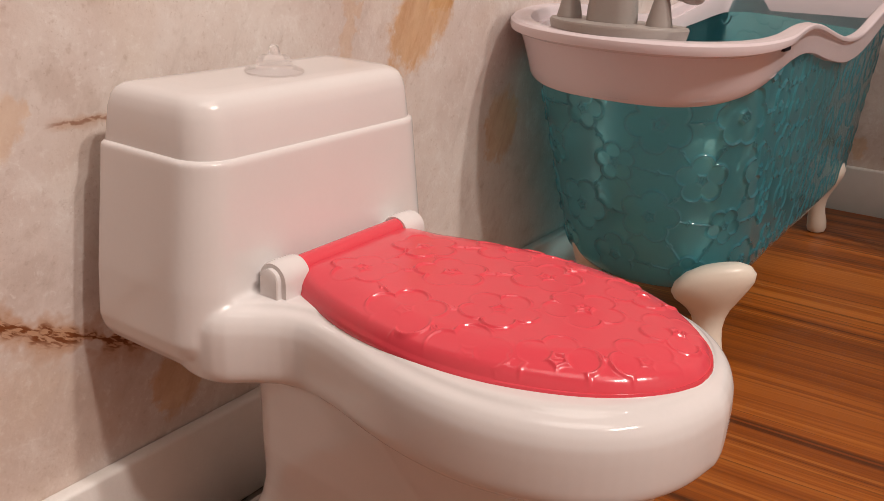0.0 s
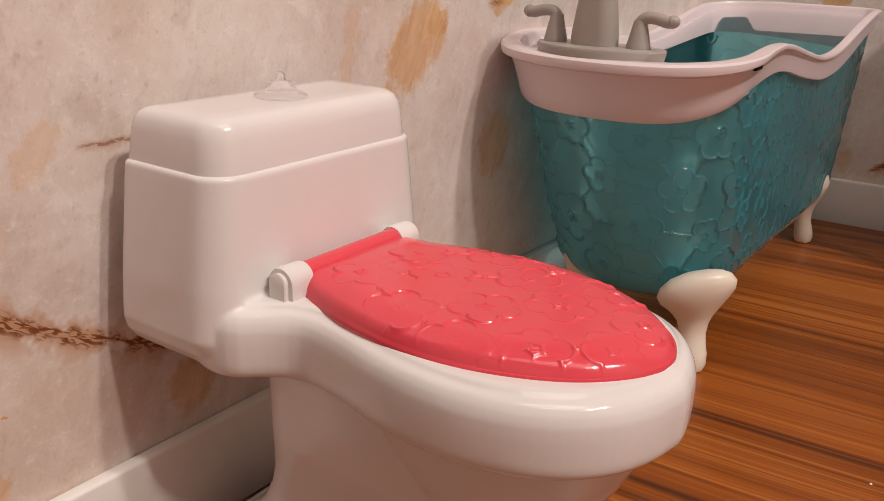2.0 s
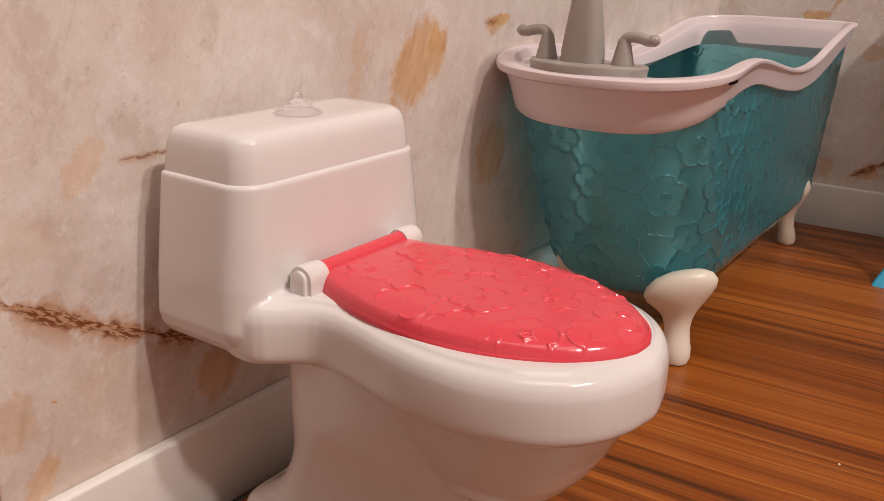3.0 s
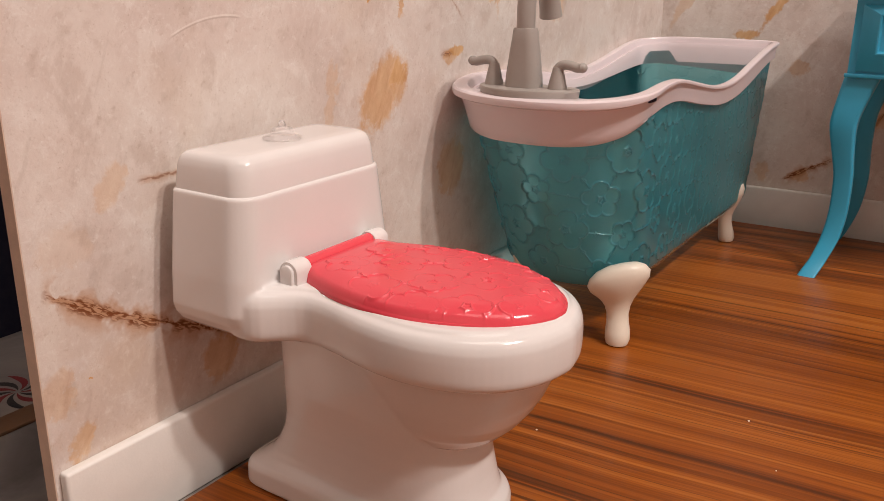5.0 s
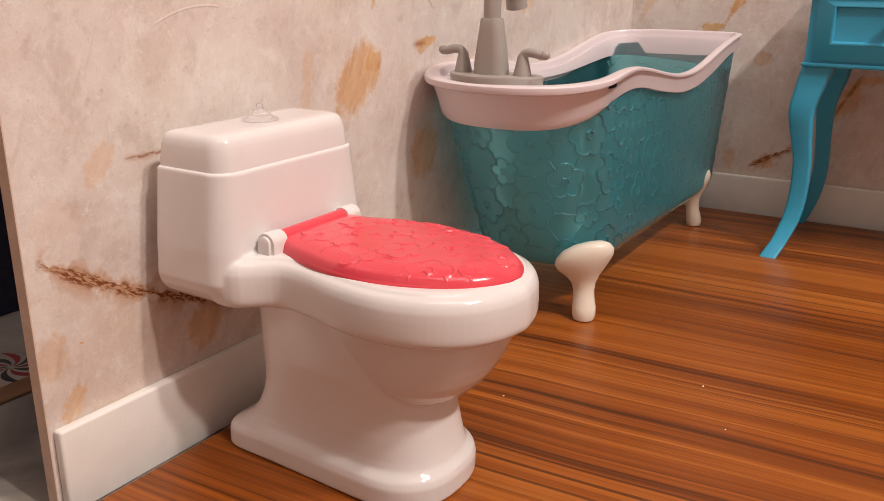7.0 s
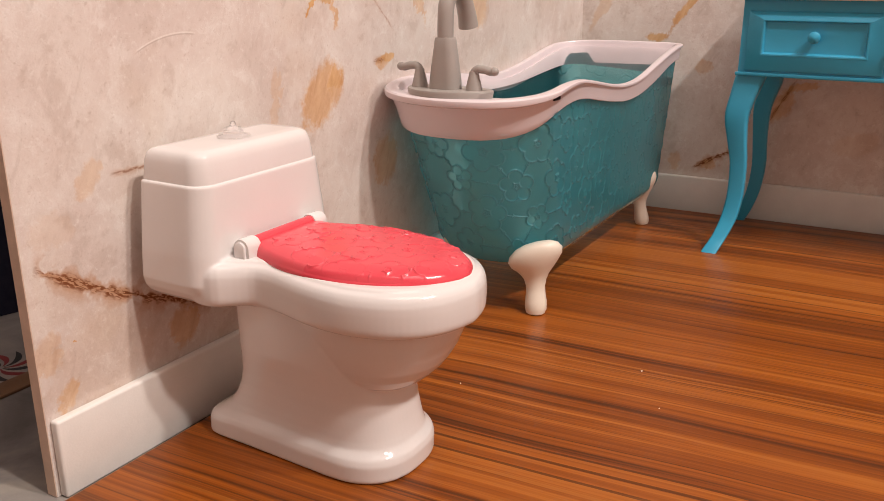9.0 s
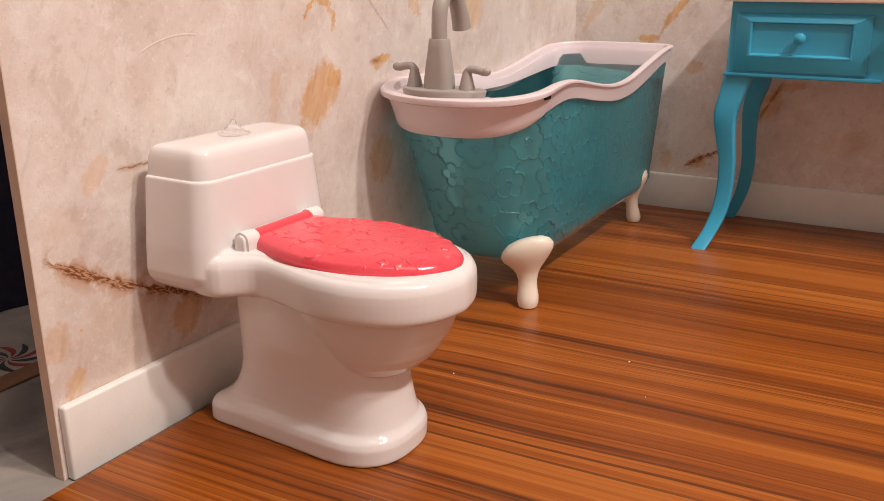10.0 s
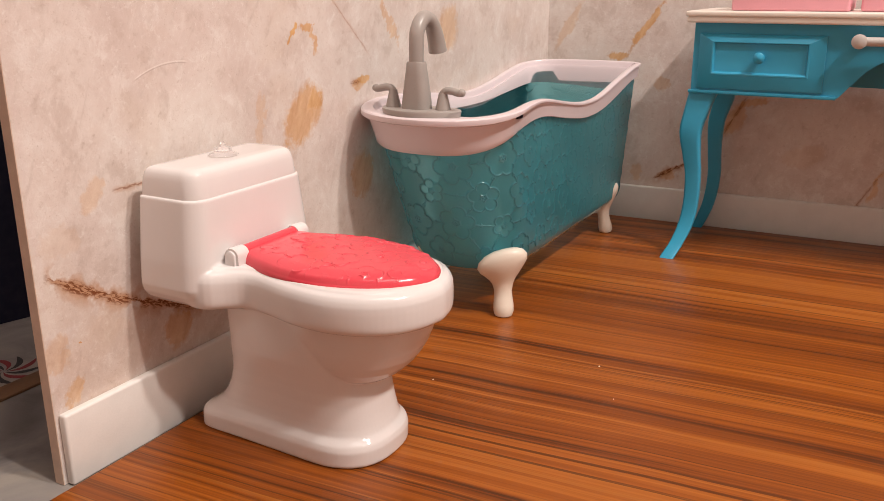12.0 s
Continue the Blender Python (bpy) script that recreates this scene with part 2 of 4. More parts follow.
def wood_sheet(name, turn, bands):
    """Printed wood. bands: (place across the grain in cm, half width, strength); above 0 a dark band, below 0 a light one."""
    m, nt, p = material(name)
    cm = centimetres(nt)
    wave = node(nt, "ShaderNodeTexNoise", None, Vector=cm, Scale=0.045, Detail=2.0).outputs["Fac"]
    rot = node(nt, "ShaderNodeVectorRotate", {"rotation_type": "Z_AXIS"}, Vector=cm, Angle=radians(turn)).outputs[0]
    xyz = node(nt, "ShaderNodeSeparateXYZ", None, i0=rot)
    across = calc(nt, "ADD", xyz.outputs[1], calc(nt, "MULTIPLY", calc(nt, "SUBTRACT", wave, 0.5), 1.7))

    def streaks(along, over, detail, shift):
        vec = node(nt, "ShaderNodeCombineXYZ", None, i0=calc(nt, "MULTIPLY", xyz.outputs[0], along), i1=calc(nt, "MULTIPLY", across, over), i2=shift).outputs[0]
        return grain(nt, vec, 1.0, detail, 0.6)

    wide, narrow, hair = streaks(0.012, 0.30, 3, 0.0), streaks(0.018, 1.25, 4, 7.0), streaks(0.025, 6.0, 3, 3.0)
    f = calc(nt, "ADD", calc(nt, "MULTIPLY", wide, 0.32), calc(nt, "ADD", calc(nt, "MULTIPLY", narrow, 0.42), calc(nt, "MULTIPLY", hair, 0.30)))
    ragged = calc(nt, "MULTIPLY", calc(nt, "SUBTRACT", streaks(0.03, 2.2, 4, 23.0), 0.5), 1.6)
    for place, half, power in bands:
        d = calc(nt, "ABSOLUTE", calc(nt, "SUBTRACT", calc(nt, "ADD", across, ragged), place))
        f = calc(nt, "SUBTRACT", f, calc(nt, "MULTIPLY", step(nt, d, half * 1.25, half * 0.6), power))
    col = ramp(nt, f, [(0.33, (0.045, 0.013, 0.004)), (0.41, (0.098, 0.025, 0.0045)), (0.475, (0.200, 0.048, 0.005)), (0.55, (0.300, 0.078, 0.008)), (0.64, (0.400, 0.124, 0.018))])
    thin = step(nt, streaks(0.010, 3.0, 2, 11.0), 0.58, 0.66)
    col = blend(nt, calc(nt, "MULTIPLY", thin, 0.75), col, (0.066, 0.018, 0.005))
    pale = step(nt, streaks(0.009, 2.3, 2, 19.0), 0.60, 0.68)
    col = blend(nt, calc(nt, "MULTIPLY", pale, 0.55), col, (0.44, 0.155, 0.028))
    nt.links.new(col, p.inputs["Base Color"])
    smear = grain(nt, cm, 0.3, 4)
    nt.links.new(node(nt, "ShaderNodeMapRange", None, Value=smear, i1=0.3, i2=0.7, i3=0.28, i4=0.42).outputs[0], p.inputs["Roughness"])
    p.inputs["Specular IOR Level"].default_value = 0.34
    relief(nt, p, calc(nt, "ADD", hair, calc(nt, "MULTIPLY", grain(nt, cm, 7.0, 3), 0.15)), 0.06, 0.0004)
    return m


def printed_cloth(name):
    m, nt, p = material(name)
    cm = centimetres(nt)
    weave = grain(nt, cm, 6.0, 4)
    big = grain(nt, cm, 0.16, 4, 0.6, 1.0)
    col = ramp(nt, big, [(0.34, (0.15, 0.135, 0.13)), (0.50, (0.26, 0.24, 0.23)), (0.62, (0.36, 0.32, 0.28))])
    nt.links.new(blend(nt, calc(nt, "MULTIPLY", weave, 0.2), col, (0.3, 0.28, 0.27)), p.inputs["Base Color"])
    p.inputs["Roughness"].default_value = 0.45
    relief(nt, p, weave, 0.2)
    return m


def plain_paint(name, colour, rough=0.6):
    return plastic(name, colour, rough, 0.05, 0, 0.05, 0.2, 0.3)


WHITE = plastic("white_glossy_plastic", (0.755, 0.725, 0.72), 0.10, 0.02, 0.0, 0.015)
TRIM = plastic("white_painted_foam", (0.80, 0.77, 0.74), 0.42, 0.04, 0, 0.12, 2.0, 0.3)
BOARD = plastic("raw_board_edge", (0.68, 0.52, 0.42), 0.6, 0.12, 0, 0.3, 2.5, 0.2)
CORAL = plastic("coral_red_plastic", (0.74, 0.072, 0.10), 0.17, 0.03, 0.0, 0.01)
PINK = thin_plastic("pale_pink_plastic", (0.84, 0.75, 0.785), 0.22, 0.14)
CREAM = plastic("cream_plastic", (0.80, 0.73, 0.63), 0.33, 0.03, 0.0, 0.03)
GREY = plastic("grey_pearl_plastic", (0.36, 0.33, 0.31), 0.32, 0.05, 0, 0.03)
AQUA = plastic("turquoise_plastic", (0.036, 0.35, 0.56), 0.33, 0.05, 0.0, 0.03)
IVORY = plastic("ivory_plastic", (0.86, 0.80, 0.73), 0.35, 0.03)
ROSE = plastic("light_pink_plastic", (0.82, 0.38, 0.45), 0.35, 0.04)
STEEL = plastic("silver_plastic", (0.55, 0.52, 0.50), 0.3, 0.04)
DEEP = plastic("deep_pink_plastic", (0.70, 0.08, 0.17), 0.35, 0.04)
PRINT_RED = plastic("red_print", (0.22, 0.03, 0.035), 0.6, 0.1)
PRINT_BLACK = plastic("black_print", (0.03, 0.028, 0.03), 0.6, 0.1)
TIMBER = plastic("brown_timber", (0.20, 0.11, 0.06), 0.5, 0.2, 0, 0.1, 0.6)
GLASS = clear_plastic("clear_plastic")
TEAL = tinted_plastic("teal_see_through_plastic", 0.48, 0.05, (0.46, 0.91, 0.98))
# thicker ridges, tinted darker to paint in the dark lines of bent light
TEAL_RIDGE = tinted_plastic("teal_ridge_dark_plastic", 0.36, 0.10, (0.26, 0.68, 0.80), (0.05, 0.38, 0.50))
TEAL_INSIDE = tinted_plastic("teal_see_through_lining", 0.82, 0.02, (0.90, 0.985, 0.99))
WOOD = wood_sheet("wood_print_sheet", -2.4, bands=[(16.6, 2.4, 0.02), (12.0, 2.0, 0.02), (20.5, 0.30, 0.08), (26.0, 1.05, 0.10), (23.0, 1.5, -0.05), (28.0, 0.5, -0.04), (29.8, 0.9, 0.03), (32.8, 0.7, -0.05), (34.4, 0.45, 0.05), (37.0, 0.9, -0.04), (41.8, 1.9, 0.04), (49.0, 3.2, -0.05), (62.0, 6.0, 0.03)])
PAPER = wallpaper("marble_paper", 1,
    veins=[(14.4, 25.0, 22.35, -1.305, 0.0230, 0.42, 1.0), (18.0, 20.4, 10.68, 0.012, 0.0, 0.10, 0.6), 
           (35.2, 36.6, 13.2, 0.01, 0.0, 0.14, 0.9), (33.5, 37.5, 48.6, -0.9, 0.0, 0.12, 0.35)],
    stains=[(30.9, 12.3, 1.6, 1.75, 0.5, 0.72), (31.9, 13.0, 0.6, 0.7, 0.0, 0.6), (17.1, 10.9, 0.5, 0.8, 0.3, 0.35), (15.1, 3.1, 0.45, 0.6, 0.2, 0.55), (14.6, 5.0, 0.55, 0.8, 0.0, 0.35), (15.8, 5.2, 0.09, 0.09, 0.0, 1.0),
            (20.9, 3.9, 0.8, 0.9, 0.0, 0.6), (36.3, 8.2, 1.1, 1.5, 0.0, 0.55), (36.0, 13.4, 0.6, 0.35, 0.0, 0.6), (30.4, 16.6, 0.16, 0.5, 0.3, 1.0), (31.4, 16.75, 0.7, 0.22, 0.0, 0.8), (32.2, 16.1, 0.28, 0.7, -0.4, 0.7), (36.6, 13.6, 0.7, 0.3, 0.0, 0.85), (39.5, 17.0, 0.3, 2.0, -0.7, 0.5),
            (27.5, 12.6, 0.3, 1.6, 0.2, 0.3), (15.4, 9.4, 1.2, 0.7, 0.0, 0.15), (16.8, 4.0, 2.6, 2.2, 0.0, 0.13), (47.0, 16.0, 1.4, 1.6, 0.0, 0.5)],
    scratches=[(19.8, 23.0, -35.99, 4.662, -0.105)])
PAPER_FAR = wallpaper("marble_paper_far", 0,
    veins=[(9.5, 13.0, -5.5, 1.18, -0.028, 0.30, 1.0), (14.8, 16.8, -21.0, 1.9, 0.0, 0.3, 0.8), (24.5, 27.0, -44.0, 1.85, 0.0, 0.22, 0.5)],
    stains=[(8.4, 15.7, 0.42, 1.9, 0.65, 0.85), (6.1, 13.2, 0.9, 0.45, 0.6, 0.85), (9.8, 11.1, 0.7, 0.6, 0.0, 0.45), (17.1, 10.0, 0.9, 0.4, 0.5, 0.7), (26.3, 4.2, 0.3, 1.3, 0.3, 0.6), (1.8, 15.5, 0.5, 2.2, 0.6, 0.35), (21.0, 6.0, 1.5, 1.0, 0.4, 0.15), (10.9, 3.7, 0.8, 0.5, 0.0, 0.6), (15.7, 8.6, 0.9, 1.4, 0.4, 0.6), (8.2, 3.6, 0.6, 0.8, 0.0, 0.4)])
CLOTH = printed_cloth("printed_cloth")
NAVY = plain_paint("dark_navy_cloth", (0.013, 0.013, 0.030), 0.8)
ROOM = plain_paint("warm_room_paint", (0.66, 0.55, 0.49), 0.7)


# ---- mesh helpers: all measures in cm, world places ----
def mesh_object(name, geo, mat, parent=None, label="", sharp=40):
    verts, faces = geo
    off = parent.matrix_world.translation * 100 if parent else Vector((0, 0, 0))
    me = bpy.data.meshes.new(name)
    me.from_pydata([((x - off.x) / 100, (y - off.y) / 100, (z - off.z) / 100) for x, y, z in verts], [], [tuple(int(i) for i in f) for f in faces])
    me.validate()
    bm = bmesh.new()
    bm.from_mesh(me)
    bmesh.ops.recalc_face_normals(bm, faces=bm.faces)
    bm.to_mesh(me)
    bm.free()
    me.materials.append(mat)
    me.polygons.foreach_set("use_smooth", [True] * len(me.polygons))
    me.set_sharp_from_angle(angle=radians(sharp))
    ob = new(name, me)
    if parent:
        ob.parent = parent
    if label:
        tagged(ob, label)
    return ob


def part(name, geo, mat, parent, label="", sharp=40):
    """One mesh under a thing. A part's own children pass the part as parent; parts sit at their thing's origin."""
    verts, faces = geo
    root = parent
    while root.parent:
        root = root.parent
    o = root["origin"]
    me_ob = mesh_object(name, ([(x - o[0], y - o[1], z - o[2]) for x, y, z in verts], faces), mat, None, label, sharp)
    me_ob.parent = parent
    return me_ob


def thing(name, x, y, z, label, category, group="", kind=""):
    """An Empty at the thing's base, in cm."""
    e = new(name)
    e.empty_display_size = 0.01
    e.location = (x / 100, y / 100, z / 100)
    e["origin"] = (x, y, z)
    return tagged(e, label, category, group, kind)


def setting(name, geo, mat, label, category="", sharp=40):
    return tagged(mesh_object(name, geo, mat, None, "", sharp), label, category, "", "structure")


def loft(rings, cap0=True, cap1=True, closed=True):
    m = len(rings[0])
    verts = [tuple(p) for r in rings for p in r]
    faces = []
    for i in range(len(rings) - 1):
        for j in range(m if closed else m - 1):
            k = (j + 1) % m
            faces.append((i * m + j, i * m + k, (i + 1) * m + k, (i + 1) * m + j))
    if cap0:
        faces.append(tuple(range(m - 1, -1, -1)))
    if cap1:
        faces.append(tuple((len(rings) - 1) * m + j for j in range(m)))
    return verts, faces


def join(*geos):
    verts, faces = [], []
    for v, f in geos:
        n = len(verts)
        verts += list(v)
        faces += [tuple(i + n for i in face) for face in f]
    return verts, faces


def box(x0, x1, y0, y1, z0, z1, r=0.0, seg=2):
    bm = bmesh.new()
    bmesh.ops.create_cube(bm, size=1.0)
    for v in bm.verts:
        v.co = Vector(((x0 + x1) / 2 + v.co.x * (x1 - x0), (y0 + y1) / 2 + v.co.y * (y1 - y0), (z0 + z1) / 2 + v.co.z * (z1 - z0)))
    if r:
        bmesh.ops.bevel(bm, geom=bm.edges[:], offset=r, segments=seg, profile=0.5, affect="EDGES")
    bm.verts.index_update()
    out = [tuple(v.co) for v in bm.verts], [tuple(v.index for v in f.verts) for f in bm.faces]
    bm.free()
    return out


def rrect(x0, x1, y0, y1, r, n=6):
    """A rounded rectangle, anticlockwise."""
    pts = []
    for cx, cy, a in ((x1 - r, y1 - r, 0), (x0 + r, y1 - r, 90), (x0 + r, y0 + r, 180), (x1 - r, y0 + r, 270)):
        for i in range(n + 1):
            t = radians(a + 90 * i / n)
            pts.append((cx + r * math.cos(t), cy + r * math.sin(t)))
    return pts


def tank_loop(x0, x1, y0, y1, rb, rf, n=8):
    """A rounded rectangle with one radius at the back (x0) and one at the front."""
    pts = []
    for cx, cy, r, a in ((x1 - rf, y1 - rf, rf, 0), (x0 + rb, y1 - rb, rb, 90), (x0 + rb, y0 + rb, rb, 180), (x1 - rf, y0 + rf, rf, 270)):
        for i in range(n + 1):
            t = radians(a + 90 * i / n)
            pts.append((cx + r * math.cos(t), cy + r * math.sin(t)))
    return pts


def egg(xb, xf, w, xm, yc, nb=4.0, nf=2.2, n=72):
    pts = []
    for i in range(n):
        t = 2 * math.pi * i / n
        c, s = math.cos(t), math.sin(t)
        e, r = (nf, xf - xm) if c >= 0 else (nb, xm - xb)
        es = nf if c >= 0 else nb
        pts.append((xm + r * math.copysign(abs(c) ** (2 / e), c), yc + w * math.copysign(abs(s) ** (2 / es), s)))
    return pts


def chaikin(pts, rounds=3):
    for _ in range(rounds):
        out = []
        for i in range(len(pts)):
            (ax, ay), (bx, by) = pts[i], pts[(i + 1) % len(pts)]
            out += [(0.75 * ax + 0.25 * bx, 0.75 * ay + 0.25 * by), (0.25 * ax + 0.75 * bx, 0.25 * ay + 0.75 * by)]
        pts = out
    return pts


def resample(pts, n):
    p = np.array(pts + [pts[0]], float)
    d = np.r_[0, np.cumsum(np.hypot(*np.diff(p, axis=0).T))]
    s = np.linspace(0, d[-1], n, endpoint=False)
    return np.stack([np.interp(s, d, p[:, 0]), np.interp(s, d, p[:, 1])], 1)


def outward(p):
    """Outward normals of an anticlockwise closed loop."""
    t = np.roll(p, -1, 0) - np.roll(p, 1, 0)
    t /= np.linalg.norm(t, axis=1)[:, None]
    return np.stack([t[:, 1], -t[:, 0]], 1)


def mirrored(half, yc):
    """A closed anticlockwise loop from (x, half width) pairs that run from the back to the front."""
    return [(x, yc - w) for x, w in half] + [(x, yc + w) for x, w in reversed(half)]


def tube(path, radii, n=16, squash=1.0, bulb=False):
    p = [Vector(q) for q in path]
    if bulb:
        radii = list(radii) if isinstance(radii, (list, tuple)) else [radii] * len(p)
        d, r = (p[-1] - p[-2]).normalized(), radii[-1]
        for a in (25, 50, 70, 85):
            p.append(Vector(path[-1]) + d * r * math.sin(radians(a)))
            radii.append(r * math.cos(radians(a)))
    rings = []
    side = None
    for i, q in enumerate(p):
        d = (p[min(i + 1, len(p) - 1)] - p[max(i - 1, 0)]).normalized()
        if side is None:
            side = d.orthogonal().normalized()
        side = (side - d * side.dot(d)).normalized()
        up = d.cross(side)
        r = radii[i] if isinstance(radii, (list, tuple)) else radii
        rings.append([tuple(q + r * (math.cos(2 * math.pi * k / n) * side + squash * math.sin(2 * math.pi * k / n) * up)) for k in range(n)])
    return loft(rings)


def lathe(cx, cy, profile, n=32):
    return loft([[(cx + r * math.cos(2 * math.pi * k / n), cy + r * math.sin(2 * math.pi * k / n), z) for k in range(n)] for r, z in profile])


def arc_path(points, n=8):
    """A smooth path through points."""
    p = [Vector(q) for q in points]
    out = []
    for i in range(len(p) - 1):
        a, b, c, d = p[max(i - 1, 0)], p[i], p[i + 1], p[min(i + 2, len(p) - 1)]
        for k in range(n):
            t = k / n
            out.append(0.5 * ((2 * b) + (c - a) * t + (2 * a - 5 * b + 4 * c - d) * t * t + (3 * b - a - 3 * c + d) * t ** 3))
    return out + [p[-1]]


def bloom_relief(u, v, blooms, stems, width, crest=3, pillow=0.08):
    """Height 0 to 1 of raised petal outlines and stems at the places u, v."""
    h = np.zeros_like(u)
    inside = np.full_like(u, 9.0)
    for cu, cv, r, turn, petals in blooms:
        near = (np.abs(u - cu) < 1.6 * r) & (np.abs(v - cv) < 1.6 * r)
        if not near.any():
            continue
        uu, vv = u[near], v[near]
        d = np.full(uu.shape, 9.0)
        for k in range(petals):
            a = turn + 2 * math.pi * k / petals
            d = np.minimum(d, np.hypot(uu - cu - 0.58 * r * math.cos(a), vv - cv - 0.58 * r * math.sin(a)) - 0.42 * r)
        h[near] = np.maximum(h[near], np.exp(-np.abs(d / width) ** crest))
        inside[near] = np.minimum(inside[near], d)
    for au, av, bu, bv in stems:
        lu, lv = bu - au, bv - av
        t = np.clip(((u - au) * lu + (v - av) * lv) / (lu * lu + lv * lv), 0, 1)
        d = np.hypot(u - au - t * lu, v - av - t * lv)
        d = np.where(inside < 0, 9.0, d)
        h = np.maximum(h, 0.85 * np.exp(-(d / (0.8 * width)) ** 2))
        # a small open bud in the middle of the stem
        bud = np.abs(np.abs(u - au - 0.5 * lu) + np.abs(v - av - 0.5 * lv) - 2.2 * width)
        h = np.maximum(h, 0.8 * np.exp(-(bud / (0.7 * width)) ** 2))
    return h + pillow * np.clip(-inside / 0.25, 0, 1)


# ---- the play room: floor sheet, two paper-covered boards, skirting ----
# the far board stands two degrees out of square, and the floor sheet stops short of both boards
SKEW = 0.035


def skewed(geo):
    return [(x, y + SKEW * x if y > 20 else y, z) for x, y, z in geo[0]], geo[1]


setting("floor", skewed(box(1.12, 60, -30, 63.8, -0.5, 0.0)), WOOD, "glossy wood-grain sheet floor of the toy room", "floor")
setting("wall_left", box(-0.5, 0.0, 14.1, 65.7, -0.5, 34.0), PAPER, "board wall covered in cream and rust marble paper", "wall")
setting("wall_edge", box(-0.5, 0.0, 14.06, 14.096, -0.5, 34.0), BOARD, "bare brown cut edge of the wall board", "trim")
setting("wall_far", skewed(box(0.004, 60, 64.9, 65.4, -0.5, 34.0)), PAPER_FAR, "board wall covered in cream and rust marble paper", "wall")


def skirting(name, geo):
    setting(name, geo, TRIM, "white painted foam skirting board with a worn top edge", "baseboard")


skirting("baseboard_left", box(0.004, 0.42, 14.22, 64.3, -0.5, 2.62, 0.11, 3))
skirting("baseboard_far", skewed(box(0.43, 60, 64.4, 64.896, -0.5, 2.6, 0.11, 3)))


# ---- toilet ----
def fused(geos, voxel, rounds):
    """One moulded surface from overlapping closed shells, with softened joints. Returns places in cm, faces and vertex normals."""
    verts, faces = join(*geos)
    me = bpy.data.meshes.new("shell")
    me.from_pydata([(x / 100, y / 100, z / 100) for x, y, z in verts], [], faces)
    bm = bmesh.new()
    bm.from_mesh(me)
    bmesh.ops.recalc_face_normals(bm, faces=bm.faces)
    bm.to_mesh(me)
    bm.free()
    ob = new("shell", me)
    mod = ob.modifiers.new("remesh", "REMESH")
    mod.mode, mod.voxel_size = "VOXEL", voxel / 100
    mod = ob.modifiers.new("smooth", "SMOOTH")
    mod.factor, mod.iterations = 0.5, rounds
    deps = bpy.context.evaluated_depsgraph_get()
    out = bpy.data.meshes.new_from_object(ob.evaluated_get(deps))
    v = np.empty(len(out.vertices) * 3)
    out.vertices.foreach_get("co", v)
    n = np.empty(len(out.vertices) * 3)
    out.vertices.foreach_get("normal", n)
    f = [tuple(p.vertices) for p in out.polygons]
    bpy.data.objects.remove(ob)
    bpy.data.meshes.remove(me)
    bpy.data.meshes.remove(out)
    return v.reshape(-1, 3) * 100, f, n.reshape(-1, 3)


def split_parts(shell, sort, mats, parent):
    """The fused shell, cut into parts by what sort() calls a place."""
    v, faces, n = shell
    groups = {}
    for f in faces:
        groups.setdefault(sort(*v[list(f)].mean(0)), []).append(f)
    o = np.array(parent["origin"])
    for name, fs in groups.items():
        used = sorted({i for f in fs for i in f})
        at = {i: k for k, i in enumerate(used)}
        me = bpy.data.meshes.new(name)
        me.from_pydata(((v[used] - o) / 100).tolist(), [], [tuple(at[i] for i in f) for f in fs])
        me.materials.append(mats[name])
        me.polygons.foreach_set("use_smooth", [True] * len(me.polygons))
        me.normals_split_custom_set_from_vertices(n[used].tolist())
        ob = new(name, me)
        ob.parent = parent


